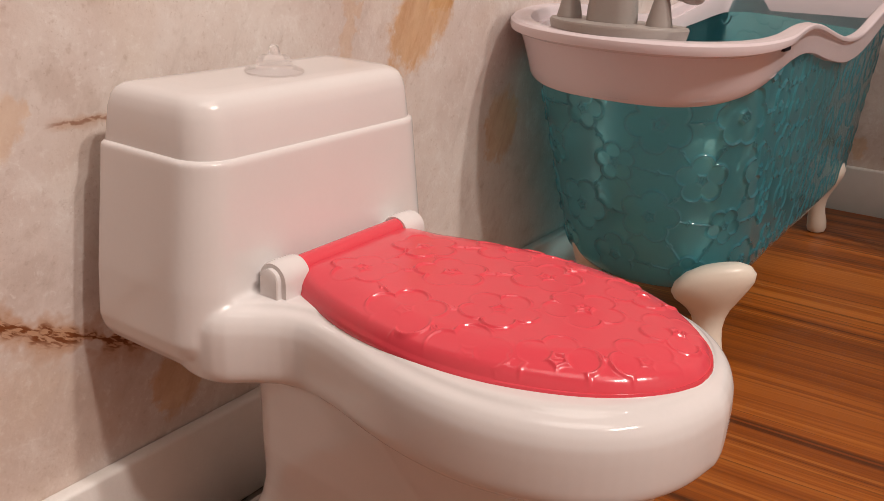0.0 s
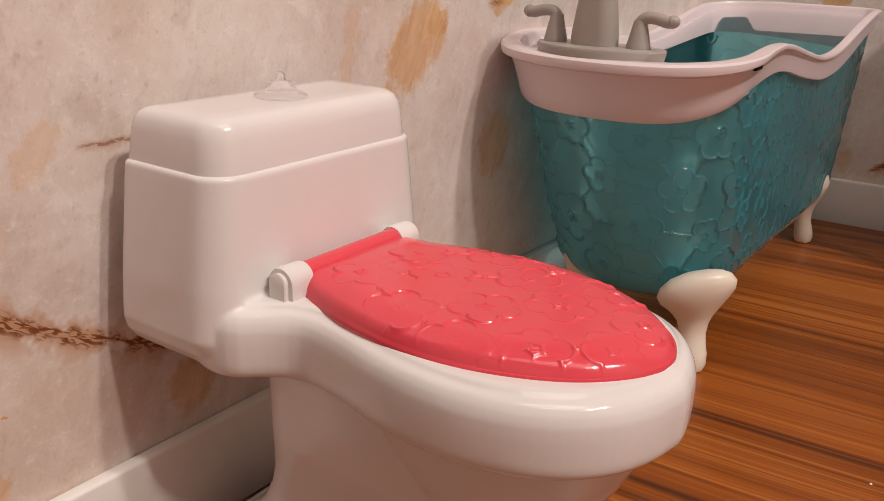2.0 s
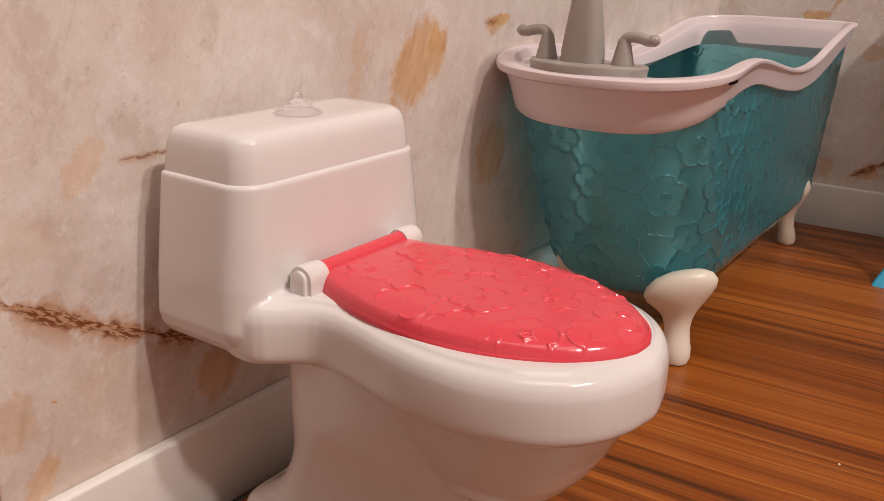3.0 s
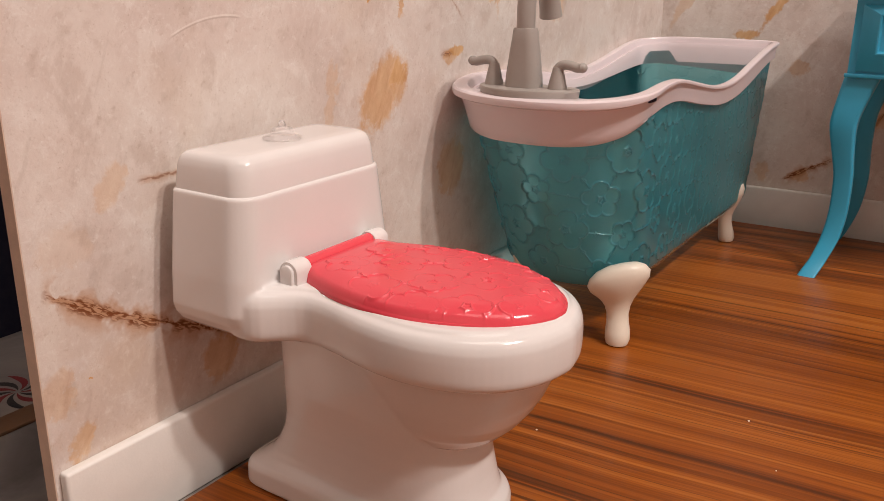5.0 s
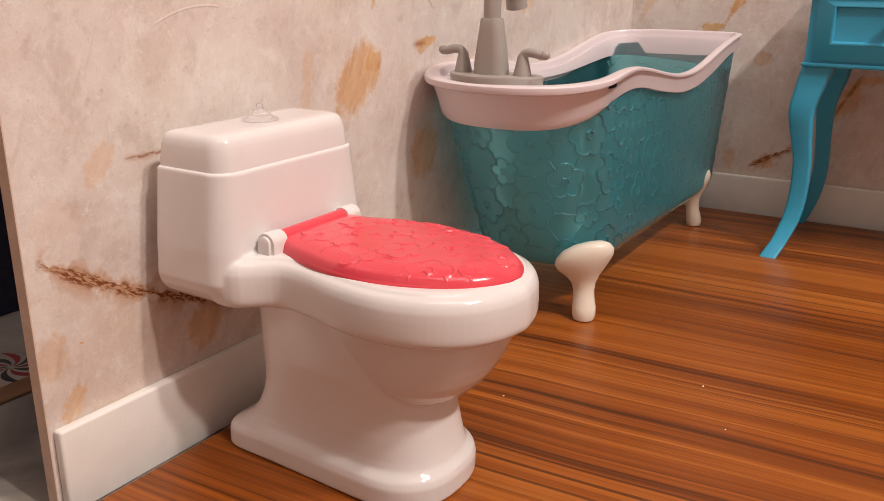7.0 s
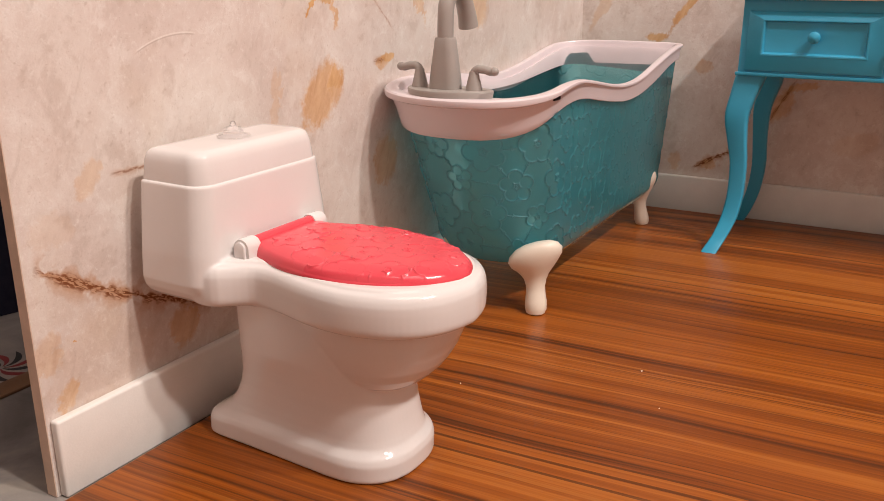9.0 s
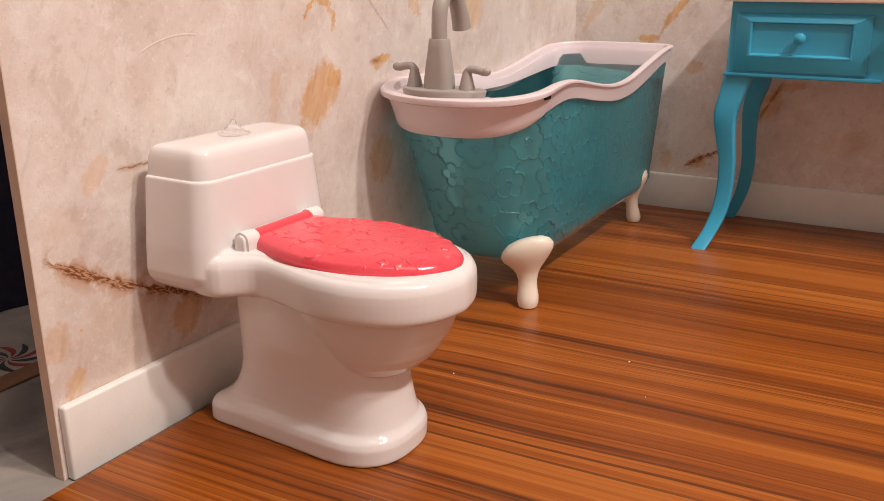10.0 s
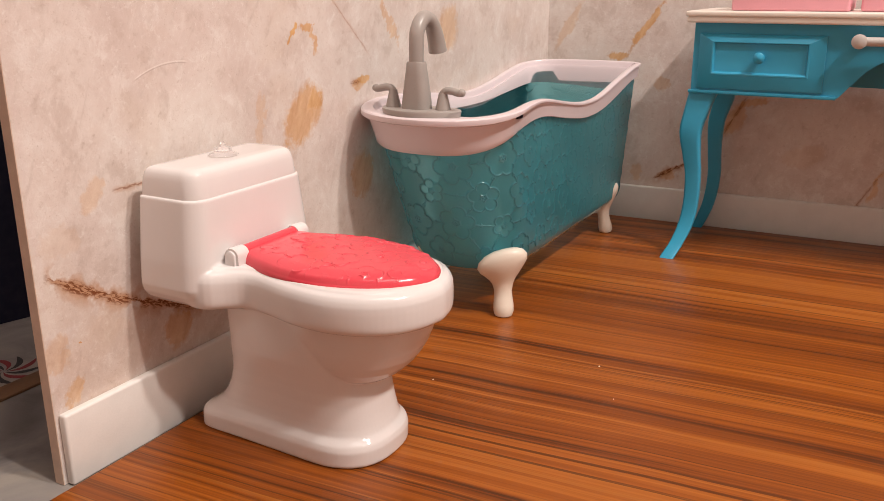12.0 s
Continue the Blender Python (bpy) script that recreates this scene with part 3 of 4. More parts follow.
def toilet():
    yc = 22.3
    t = thing("toy_toilet", 6.5, yc, 0, "glossy white toy toilet with closed coral lid against marble wall", "toilet")
    # foot and pedestal
    spec = [(0.0, 1.95, 10.87, 2.50, 2.5), (0.08, 1.9, 10.95, 2.57, 2.5), (0.72, 1.92, 10.97, 2.57, 2.5), (0.95, 2.0, 10.9, 2.5, 2.5), (1.1, 2.15, 10.75, 2.38, 2.5), (1.22, 2.4, 10.65, 2.28, 2.5),
            (1.5, 2.75, 10.56, 2.24, 2.5), (1.9, 3.08, 10.46, 2.22, 2.5), (2.5, 3.38, 10.36, 2.22, 2.4), (3.05, 3.55, 10.28, 2.26, 2.4), (3.5, 3.62, 10.25, 2.32, 2.4), (4.2, 3.68, 10.25, 2.44, 2.3), (5.0, 3.72, 10.25, 2.5, 2.3), (5.8, 3.7, 10.25, 2.52, 2.3), (6.4, 3.5, 10.25, 2.5, 2.3)]
    rings = []
    for z, xb, xf, w, nf in spec:
        rings.append([(x, y - 0.05 * max(0.0, x - 4), z) for x, y in egg(xb, xf, w, xf - 2.75, yc, 14.0 if z < 1.3 else 9.0, nf)])
    shells = [loft(rings)]
    # bowl
    spec = [(3.3, 8.6, 10.2, 0.9), (3.42, 8.0, 10.7, 1.6), (3.65, 7.4, 11.02, 2.0), (4.0, 6.8, 11.38, 2.3), (4.4, 6.3, 11.68, 2.5), (4.9, 5.8, 11.98, 2.66), (5.4, 5.3, 12.2, 2.78), (5.9, 4.9, 12.38, 2.86), (6.4, 4.6, 12.5, 2.9)]
    rings = []
    for z, xb, xf, w in spec:
        rings.append([(x, y, z) for x, y in egg(xb, xf, w, 0.45 * xb + 0.55 * xf, yc, 2.1, 2.15)])
    shells.append(loft(rings))
    # rim with the deck under the tank
    half = [(2.0, 0.0), (2.0, 2.9), (2.9, 3.7), (4.05, 3.75), (4.7, 3.1), (5.4, 2.68), (6.4, 2.84), (7.6, 3.2), (8.8, 3.4), (10.0, 3.38), (11.3, 3.0), (12.28, 2.25), (12.9, 1.2), (13.12, 0.0)]
    loop = resample(chaikin(mirrored(half, yc)[:-1], 3), 120)
    nrm = outward(loop)
    prof = [(-0.8, 7.9), (-0.6, 7.9), (-0.46, 7.89), (-0.42, 7.8), (-0.34, 7.78), (-0.2, 7.72), (-0.09, 7.58), (-0.02, 7.38), (0.0, 7.1), (0.0, 6.8), (-0.01, 6.52), (-0.04, 6.36), (-0.1, 6.26), (-0.2, 6.2), (-0.38, 6.19), (-0.55, 6.22), (-0.75, 6.24)]
    rings = []
    for inset, z in prof:
        ring = loop + nrm * inset
        rings.append([(x, y, z) for x, y in ring])
    shells.append(loft(rings))
    # tank, with a raised line under its lid
    rings = []
    for z, hw, xf, r in [(6.0, 2.6, 3.0, 0.6), (6.05, 3.0, 3.5, 0.8), (6.2, 3.4, 3.8, 0.85), (6.42, 3.68, 3.95, 0.9), (6.7, 3.88, 4.03, 0.9), (7.0, 3.96, 4.06, 0.9), (8.1, 3.88, 4.02, 0.85), (10.55, 3.58, 3.9, 0.8), (10.66, 3.57, 3.89, 0.8), (10.7, 3.5, 3.83, 0.76)]:
        xb = 0.75 if z > 6.2 else 1.0
        rings.append([(x, y, z) for x, y in tank_loop(xb, xf, yc - hw, yc + hw - 0.06, 0.22, r if z > 6.2 else 0.5)])
    shells.append(loft(rings))

    def sort(x, y, z):
        if x < 4.12 and z > 6.02:
            return "tank"
        if z > 6.22:
            return "rim"
        return "bowl" if z > 3.4 and x > 7.0 else "pedestal"

    split_parts(fused(shells, 0.05, 9), sort, {k: WHITE for k in ("tank", "rim", "bowl", "pedestal")}, t)
    rings = []
    for z, ins, r in [(10.5, 0.01, 0.74), (10.72, 0.015, 0.74), (11.4, 0.09, 0.72), (11.62, 0.15, 0.7), (11.76, 0.23, 0.66), (11.84, 0.35, 0.6), (11.87, 0.5, 0.5), (11.88, 0.9, 0.3)]:
        rings.append([(x, y, z) for x, y in tank_loop(0.78 + ins * 0.8, 3.82 - ins, yc - 3.48 + ins, yc + 3.42 - ins, 0.2, r)])
    part("tank_lid", loft(rings), WHITE, t)
    button = part("flush_button", lathe(2.35, yc - 0.1, [(0.0, 11.86), (0.62, 11.87), (0.66, 11.93), (0.62, 11.98), (0.5, 12.02), (0.4, 12.06), (0.38, 12.2), (0.33, 12.25), (0.16, 12.27), (0.12, 12.36), (0.11, 12.44), (0.06, 12.49), (0.0, 12.5)]), GLASS, t, "clear plastic push knob")
    # hinge lugs
    for s in (-1, 1):
        def arch(x0, x1, z0, z1, ya, yb, b):
            r = (x1 - x0) / 2
            cx, cz = (x0 + x1) / 2, z1 - r
            shape = [(x0, z0), (x1, z0)] + [(cx + r * math.cos(radians(a)), cz + r * math.sin(radians(a))) for a in range(0, 181, 15)]
            mid = (cx, (z0 + z1) / 2)
            rings = []
            for y, k in ((ya, b), (ya + (yb - ya) * 0.12, 0.0), (yb - (yb - ya) * 0.12, 0.0), (yb, b)):
                rings.append([(mid[0] + (x - mid[0]) * (1 - k), yc + s * y, mid[1] + (z - mid[1]) * (1 - k)) for x, z in shape])
            return loft(rings)
        lug = part("hinge_lug", arch(4.08, 4.84, 7.5, 8.62, 1.66, 2.36, 0.05), WHITE, t)
        part("hinge_cap", arch(4.2, 4.7, 7.66, 8.5, 2.25, 2.48, 0.1), WHITE, lug)
        part("hinge_stop", box(3.86, 4.16, yc + s * 2.02 - 0.24, yc + s * 2.02 + 0.24, 7.5, 8.34, 0.09, 3), WHITE, lug)
        part("hinge_pin", tube([(4.55, yc + s * 1.5, 7.95), (4.55, yc + s * 1.64, 7.95)], 0.12, 12), WHITE, lug)
    # seat lid
    half = [(4.4, 0.0), (4.4, 1.45), (4.5, 1.8), (4.95, 2.08), (5.8, 2.4), (6.8, 2.66), (8.0, 2.86), (9.1, 2.83), (10.2, 2.56), (11.4, 1.98), (12.25, 1.13), (12.56, 0.4), (12.58, 0.0)]
    n_t = 1100
    loop = resample(chaikin(mirrored(half, yc + 0.1)[:-1], 3), n_t)
    c = np.array([8.4, yc])
    rhos = np.linspace(0.0, 1.0, 270)[1:]
    rng = random.Random(5)
    blooms = []
    for k, (bx, by, br) in enumerate([(5.9, 0.9, .8), (5.7, -1.0, .8), (7.2, 0.0, .85), (7.4, 2.0, .85), (7.5, -2.0, .9), (8.8, 1.1, .85), (8.9, -0.9, .85), (9.3, 2.6, .8), (9.2, -2.5, .9), (10.1, 0.2, .9), (10.6, 1.8, .85), (10.6, -1.8, .85), (11.8, 0.6, .8), (11.8, -0.8, .75)]):
        blooms.append((bx, yc + by, br * 0.9, rng.uniform(0, 6), 5))
    stems = []
    for i, a in enumerate(blooms):
        for b in blooms[i + 1:]:
            if 1.4 < math.hypot(a[0] - b[0], a[1] - b[1]) < 2.25 and rng.random() < 0.7:
                stems.append((a[0], a[1], b[0], b[1]))
    grid = c[None, None] + rhos[:, None, None] * (loop - c)[None]
    h = bloom_relief(grid[..., 0], grid[..., 1], blooms, stems, 0.034, 2)
    # ridge height comes and goes, to break the outlines up and scatter the glints
    gx, gy = grid[..., 0], grid[..., 1]
    worn = np.sin(3.1 * gx + 1.7 * np.sin(2.3 * gy)) + np.sin(3.7 * gy + 1.3 * np.sin(2.9 * gx + 1.0)) + 0.6 * np.sin(6.1 * gx - 5.3 * gy)
    h *= np.clip(0.55 + 0.45 * worn, 0.16, 1.15)
    fade = np.clip((1.0 - rhos) / 0.03, 0, 1)[:, None]
    dome = 8.47 - 0.012 * (grid[..., 0] - 4.5) - 0.06 * rhos[:, None] ** 2 - 0.22 * np.clip((rhos[:, None] - 0.74) / 0.26, 0, 1) ** 1.6 - 0.16 * (np.clip(rhos[:, None] - 0.93, 0, 1) / 0.07) ** 2.5
    dome = dome + 0.13 * np.clip((5.5 - grid[..., 0]) / 0.9, 0, 1) ** 1.5
    z = dome + 0.045 * h * fade
    rings = [[(x, y, zz) for (x, y), zz in zip(r, q)] for r, q in zip(grid, z)]
    nrm = outward(loop)
    for off, zz in ((0.03, 7.95), (0.05, 7.9), (0.05, 7.84), (0.02, 7.74)):
        rings.append([(x, y, zz) for x, y in loop + nrm * off])
    lid = part("lid", loft(rings), CORAL, t, "closed coral lid embossed with flowers")
    part("hinge_bar", tube([(4.48, yc - 1.7, 8.33), (4.48, yc + 1.7, 8.33)], 0.23, 20), CORAL, lid)
    return t


toilet()


# ---- bath tub ----
def rim_top(y):
    return np.interp(y, [33, 35, 37, 38.5, 40, 41.5, 44, 47.0, 49.2, 51.5, 55.5, 59.0, 61.5], [12.05, 12.14, 12.32, 12.48, 12.6, 12.55, 12.12, 11.64, 11.5, 11.62, 12.4, 13.0, 13.15])


def rim_low(y):
    return np.interp(y, [33, 34.6, 36.0, 37.5, 39.0, 40.5, 42.2, 45.5, 49.0, 52.0, 55.0, 58.5, 61.5], [10.0, 10.05, 10.32, 10.8, 11.25, 11.5, 11.45, 10.85, 10.4, 10.5, 11.05, 11.9, 12.2])


def tub_loop(near, far, hw, cx, b, r, n=280, kink=0.0, r_wall=2.4):
    """Plan of the tub: a half ellipse at the near end, that meets the sides at a slight kink (degrees), and rounded corners at the far end,
    the wider one beside the wall. Anticlockwise, from the near end."""
    pts = []
    yc = near + b
    for i in range(121):
        a = radians(180 + kink + (180 - 2 * kink) * i / 120)
        pts.append((cx + hw * math.copysign(abs(math.cos(a)) ** 0.9, math.cos(a)) / math.cos(radians(kink)) ** 0.9, yc + b * math.copysign(abs(math.sin(a)) ** 0.9, math.sin(a))))
    for side, rr, a0 in ((1, r, 0), (-1, r_wall, 90)):
        for i in range(19):
            a = radians(a0 + 90 * i / 18)
            pts.append((cx + side * (hw - rr) + rr * math.cos(a), far - rr + rr * math.sin(a)))
    p = np.array(pts + [pts[0]], float)
    d = np.r_[0, np.cumsum(np.hypot(*np.diff(p, axis=0).T))]
    f = np.r_[np.linspace(0, 0.55, int(n * 0.76), endpoint=False), np.linspace(0.55, 1, n - int(n * 0.76), endpoint=False)] * d[-1]
    return np.stack([np.interp(f, d, p[:, 0]), np.interp(f, d, p[:, 1])], 1)


def smooth_ring(v, k=9):
    w = np.ones(2 * k + 1) / (2 * k + 1)
    return np.convolve(np.r_[v[-k:], v, v[:k]], w, "valid")


def bath_tub():
    cx = 4.75
    t = thing("toy_bathtub", cx, 47, 0, "see-through teal toy bathtub with pale pink rim and cream feet", "bathtub")
    n = 1500
    # body shell with raised flowers outside
    levels = 270
    zs = 2.35 + (12.3 - 2.35) * (np.linspace(0, 1, levels))
    rng = random.Random(11)
    outer, arcs = [], []
    for z in zs:
        k = min(1.0, (z - 2.35) / 9.95)
        low = max(0.0, 1 - (z - 2.35) / 1.0)
        near = 34.55 + 4.0 * (1 - k) ** 1.15 + 0.45 * low ** 2.2
        hw = 4.3 - 0.58 * (1 - k) - 0.45 * low ** 2.2
        far = 60.6 - 0.7 * (1 - k) - 0.8 * low ** 2.2
        outer.append(tub_loop(near, far, hw, cx, 4.0, 0.5, n, 9.0))
    outer = np.array(outer)
    # distance along the wall, from the middle of the near end
    mid = outer[levels // 2]
    seg = np.hypot(*(np.roll(mid, -1, 0) - mid).T)
    s = np.r_[0, np.cumsum(seg)[:-1]]
    s0 = s[int(np.argmin(mid[:, 1]))]
    total = seg.sum()
    s = (s - s0 + total / 2) % total - total / 2
    uu, vv = np.meshgrid(s, zs)
    blooms, rows = [], 5
    for row in range(rows):
        for col in range(-10, 11):
            bu = col * 2.8 + (1.4 if row % 2 else 0.0) + rng.uniform(-0.25, 0.25)
            bv = 3.55 + row * 1.98 + rng.uniform(-0.2, 0.2)
            blooms.append((bu, bv, rng.choice((0.75, 0.95, 1.1)), rng.uniform(0, 6), rng.choice((5, 5, 6))))
    stems = []
    for i, a in enumerate(blooms):
        for b in blooms[i + 1:]:
            d = math.hypot(a[0] - b[0], a[1] - b[1])
            if 1.9 < d < 3.2 and rng.random() < 0.55 and abs(a[0]) < 16:
                stems.append((a[0], a[1], b[0], b[1]))
    h = bloom_relief(uu, vv, blooms, stems, 0.045, 2, 0.0)
    h *= np.clip((vv - 2.9) / 0.5, 0, 1)
    fall = np.interp(np.abs(s), [6, 10, 16], [1.0, 0.75, 0.45])
    rings = []
    for i, z in enumerate(zs):
        ring = outer[i] + outward(outer[i]) * (0.08 * h[i] * fall)[:, None]
        top = smooth_ring(rim_low(outer[i][:, 1]) + 0.12)
        zz = np.minimum(z, top)
        rings.append([(x, y, q) for (x, y), q in zip(ring, zz)])
    inner = []
    for i in range(levels - 1, -1, -12):
        ring = outer[i] - outward(outer[i]) * 0.16
        top = smooth_ring(rim_low(outer[i][:, 1]) + 0.12)
        inner.append([(x, y, min(max(zs[i], 2.55), q)) for (x, y), q in zip(ring, top)])
    body = part("body", loft(rings + inner), TEAL, t, "see-through teal body embossed with flowers")
    body.data.materials.append(TEAL_INSIDE)
    body.data.materials.append(TEAL_RIDGE)
    ridge = (h > 0.45).ravel()
    body.data.polygons.foreach_set("material_index", [1 if k >= (levels - 1) * n else (2 if ridge[k] else 0) for k in range(len(body.data.polygons))])
    # rim: a thick moulded band that follows the body's edge, with a lip
    loop = tub_loop(34.15, 61.0, 4.55, cx, 4.0, 0.9, 420)
    nrm = outward(loop)
    top, low = smooth_ring(rim_top(loop[:, 1]), 12), smooth_ring(rim_low(loop[:, 1]), 10)
    taper = np.interp(loop[:, 1], [34, 36, 38, 40, 43, 61], [0.42, 0.36, 0.24, 0.12, 0.05, 0.04])
    lip = np.interp(loop[:, 1], [34, 35.5, 37, 39, 41.5, 45, 61], [0.52, 0.49, 0.40, 0.28, 0.19, 0.15, 0.15])
    skirt = np.clip((loop[:, 1] - 54) / 5, 0, 1) * (0.3 + np.clip((loop[:, 0] - cx + 4.2) / 8.4, 0, 1) * 1.2)
    thin = np.clip(lip / 0.5, 0.45, 1.0)
    rings = []
    prof = [(-0.34, 0, 0, -0.42), (-0.31, 0, 0, -0.1), (-0.25, 0, 0, 0.0), (-0.15, 0, 0, 0.03), (0.0, 0.4, 0, 0.03), (0.0, 0.8, 0, 0.02), (0.0, 0.97, 0, -0.06), (0.0, 1.0, 0, -0.2), (0.0, 0.92, 0, -0.34), (0.0, 0.6, 0, -0.4), (0.02, 0.18, 0, -0.46),
            (0.0, 0.08, 0.3, -0.4), (0.0, 0.0, 0.75, -0.2), (-0.02, 0, 0.97, 0), (-0.07, 0, 1.0, 0), (-0.2, 0, 1.0, 0), (-0.38, 0, 1.0, -0.02), (-0.5, 0, 1.0, -9), (-0.58, 0, 1.0, -9), (-0.58, 0, 0.5, -0.3), (-0.5, 0, 0.1, -0.3)]
    hem = smooth_ring(smooth_ring(smooth_ring(low - skirt, 14), 14), 10)
    for a, lp, k, dz in prof:
        ring = loop + nrm * (a + lp * lip - k * taper)[:, None]
        zz = top + dz * (thin if k < 0.9 and lp > 0 else 1.0) + k * (low - top - dz)
        if dz == -9:
            zz = hem
        rings.append([(x, y, q) for (x, y), q in zip(ring, zz)])
    rim = part("rim", loft(rings + [rings[0]], False, False), PINK, t, "wavy pale pink rim")
    # deck at the tap end
    half_pts = sorted([(y, x - cx) for x, y in loop - nrm * 0.3 if x > cx and y < 44])
    hy, hx = zip(*half_pts)
    rows_up = []
    for i in range(34):
        y = 33.95 + i * (36.5 - 33.95) / 33
        w = float(np.interp(y, hy, hx))
        rows_up.append([(cx + w * (k / 20 - 1), y - 0.35 * (1 - (k / 20 - 1) ** 2) * (i / 33) ** 3, 11.95 + 0.018 * (y - 34)) for k in range(41)])
    rows_dn = [[(x, y, z - 0.3) for x, y, z in r] for r in reversed(rows_up)]
    part("tap_deck", loft(rows_up + rows_dn + [rows_up[0]], False, False, False), PINK, t)
    # dark block in the band's near side, painting the shade inside a slot
    part("slot_shade", box(cx + 4.3, cx + 4.66, 37.42, 38.15, 11.88, 12.17, 0.03), NAVY, rim, "dark block in the rim, standing in for a hole's shade")
    # feet
    for sx in (-1, 1):
        for fy, sy, ix in ((38.6 if sx > 0 else 39.6, -1, 0.0 if sx > 0 else -1.3), (58.6, 1, -0.45)):
            rings = []
            for z, w, d, ox, oy in [(0.0, 0.38, 0.38, 0.2, 0.15), (0.06, 0.52, 0.5, 0.2, 0.15), (0.3, 0.6, 0.58, 0.2, 0.12), (0.7, 0.6, 0.55, 0.16, 0.05), (1.1, 0.54, 0.48, 0.1, -0.03), (1.5, 0.53, 0.46, 0.04, -0.1), (1.9, 0.62, 0.5, 0.0, -0.12), (2.2, 0.78, 0.58, -0.02, -0.1),
                                    (2.5, 1.02, 0.7, -0.02, -0.08), (2.8, 1.28, 0.8, -0.02, -0.04), (3.15, 1.46, 0.85, 0.0, 0.0), (3.5, 1.43, 0.8, 0.06, 0.05), (3.85, 1.15, 0.66, 0.12, 0.1), (4.05, 0.75, 0.45, 0.18, 0.12), (4.12, 0.3, 0.2, 0.2, 0.12)]:
                ca, sa = math.cos(radians(28)), math.sin(radians(28))
                ring = []
                for k in range(28):
                    a = 2 * math.pi * k / 28
                    px, py = w * (1 + 0.45 * ix) * math.cos(a), d * math.sin(a)
                    qx, qy = px * ca - py * sa, px * sa + py * ca
                    ring.append((cx + sx * (3.35 + ix + qx + ox), fy - sy * (qy - oy), z + max(0.0, min(1.0, (z - 1.6) / 1.2)) * 0.26 * qx))
                rings.append(ring)
            part("foot", loft(rings), CREAM, t, "cream moulded claw foot")
    return t


bath_tub()


# ---- taps on the tub's deck ----
def taps():
    cx, y0, z0 = 4.5, 35.6, 12.28
    t = thing("toy_tap_set", cx, y0, z0, "grey pearl plastic swan-neck tap with two lever handles on the tub", "tap")
    plate = [(cx + 2.36 * math.cos(radians(a)), y0 + 0.1 + (1.92 if math.sin(radians(a)) < 0 else 0.6) * math.sin(radians(a))) for a in range(0, 360, 8)]
    rings = [[(cx + (x - cx) * k, y0 + (y - y0) * k, z) for x, y in plate] for z, k in ((z0 - 0.34, 0.96), (z0 + 0.08, 1.0), (z0 + 0.16, 0.98), (z0 + 0.19, 0.92))]
    part("plate", loft(rings), GREY, t)
    ty = 35.05
    rings = []
    for z, hw, hd in ((z0, 0.80, 0.6), (z0 + 0.6, 0.78, 0.58), (z0 + 1.4, 0.68, 0.52), (z0 + 2.2, 0.56, 0.47), (z0 + 2.55, 0.52, 0.44), (z0 + 2.66, 0.48, 0.4)):
        rings.append([(x, y, z) for x, y in rrect(cx - hw, cx + hw, ty - hd, ty + hd, hd * 0.8)])
    part("column", loft(rings), GREY, t)
    path = arc_path([(cx, ty, z0 + 2.5), (cx, ty, z0 + 3.4), (cx, ty + 0.1, z0 + 4.2), (cx, ty + 0.55, z0 + 4.75), (cx, ty + 1.15, z0 + 4.85), (cx, ty + 1.75, z0 + 4.45), (cx, ty + 2.15, z0 + 3.7), (cx, ty + 2.35, z0 + 3.05)])
    k = len(path)
    part("spout", tube(path, [0.40 if i < k * 0.6 else 0.40 + 0.12 * (i - k * 0.6) / (k * 0.4) for i in range(k)], 20), GREY, t)
    for s in (-1, 1):
        hx, hy = cx + s * 1.55, ty + 0.1
        handle = part("handle", lathe(hx, hy, [(0.0, z0 + 0.05), (0.43, z0 + 0.06), (0.43, z0 + 0.15), (0.4, z0 + 0.3), (0.31, z0 + 0.7), (0.25, z0 + 0.95), (0.22, z0 + 1.1), (0.0, z0 + 1.12)], 24), GREY, t)
        lever = arc_path([(hx, hy, z0 + 0.75), (hx, hy, z0 + 1.03), (hx + s * 0.2, hy, z0 + 1.2), (hx + s * 0.56, hy, z0 + 1.2), (hx + s * 0.9, hy, z0 + 1.12), (hx + s * 1.12, hy, z0 + 1.14)])
        part("lever", tube(lever, [0.2] * (len(lever) - 6) + [0.2, 0.2, 0.21, 0.22, 0.22, 0.21], 14, 1.0, True), GREY, handle)
    return t


taps()


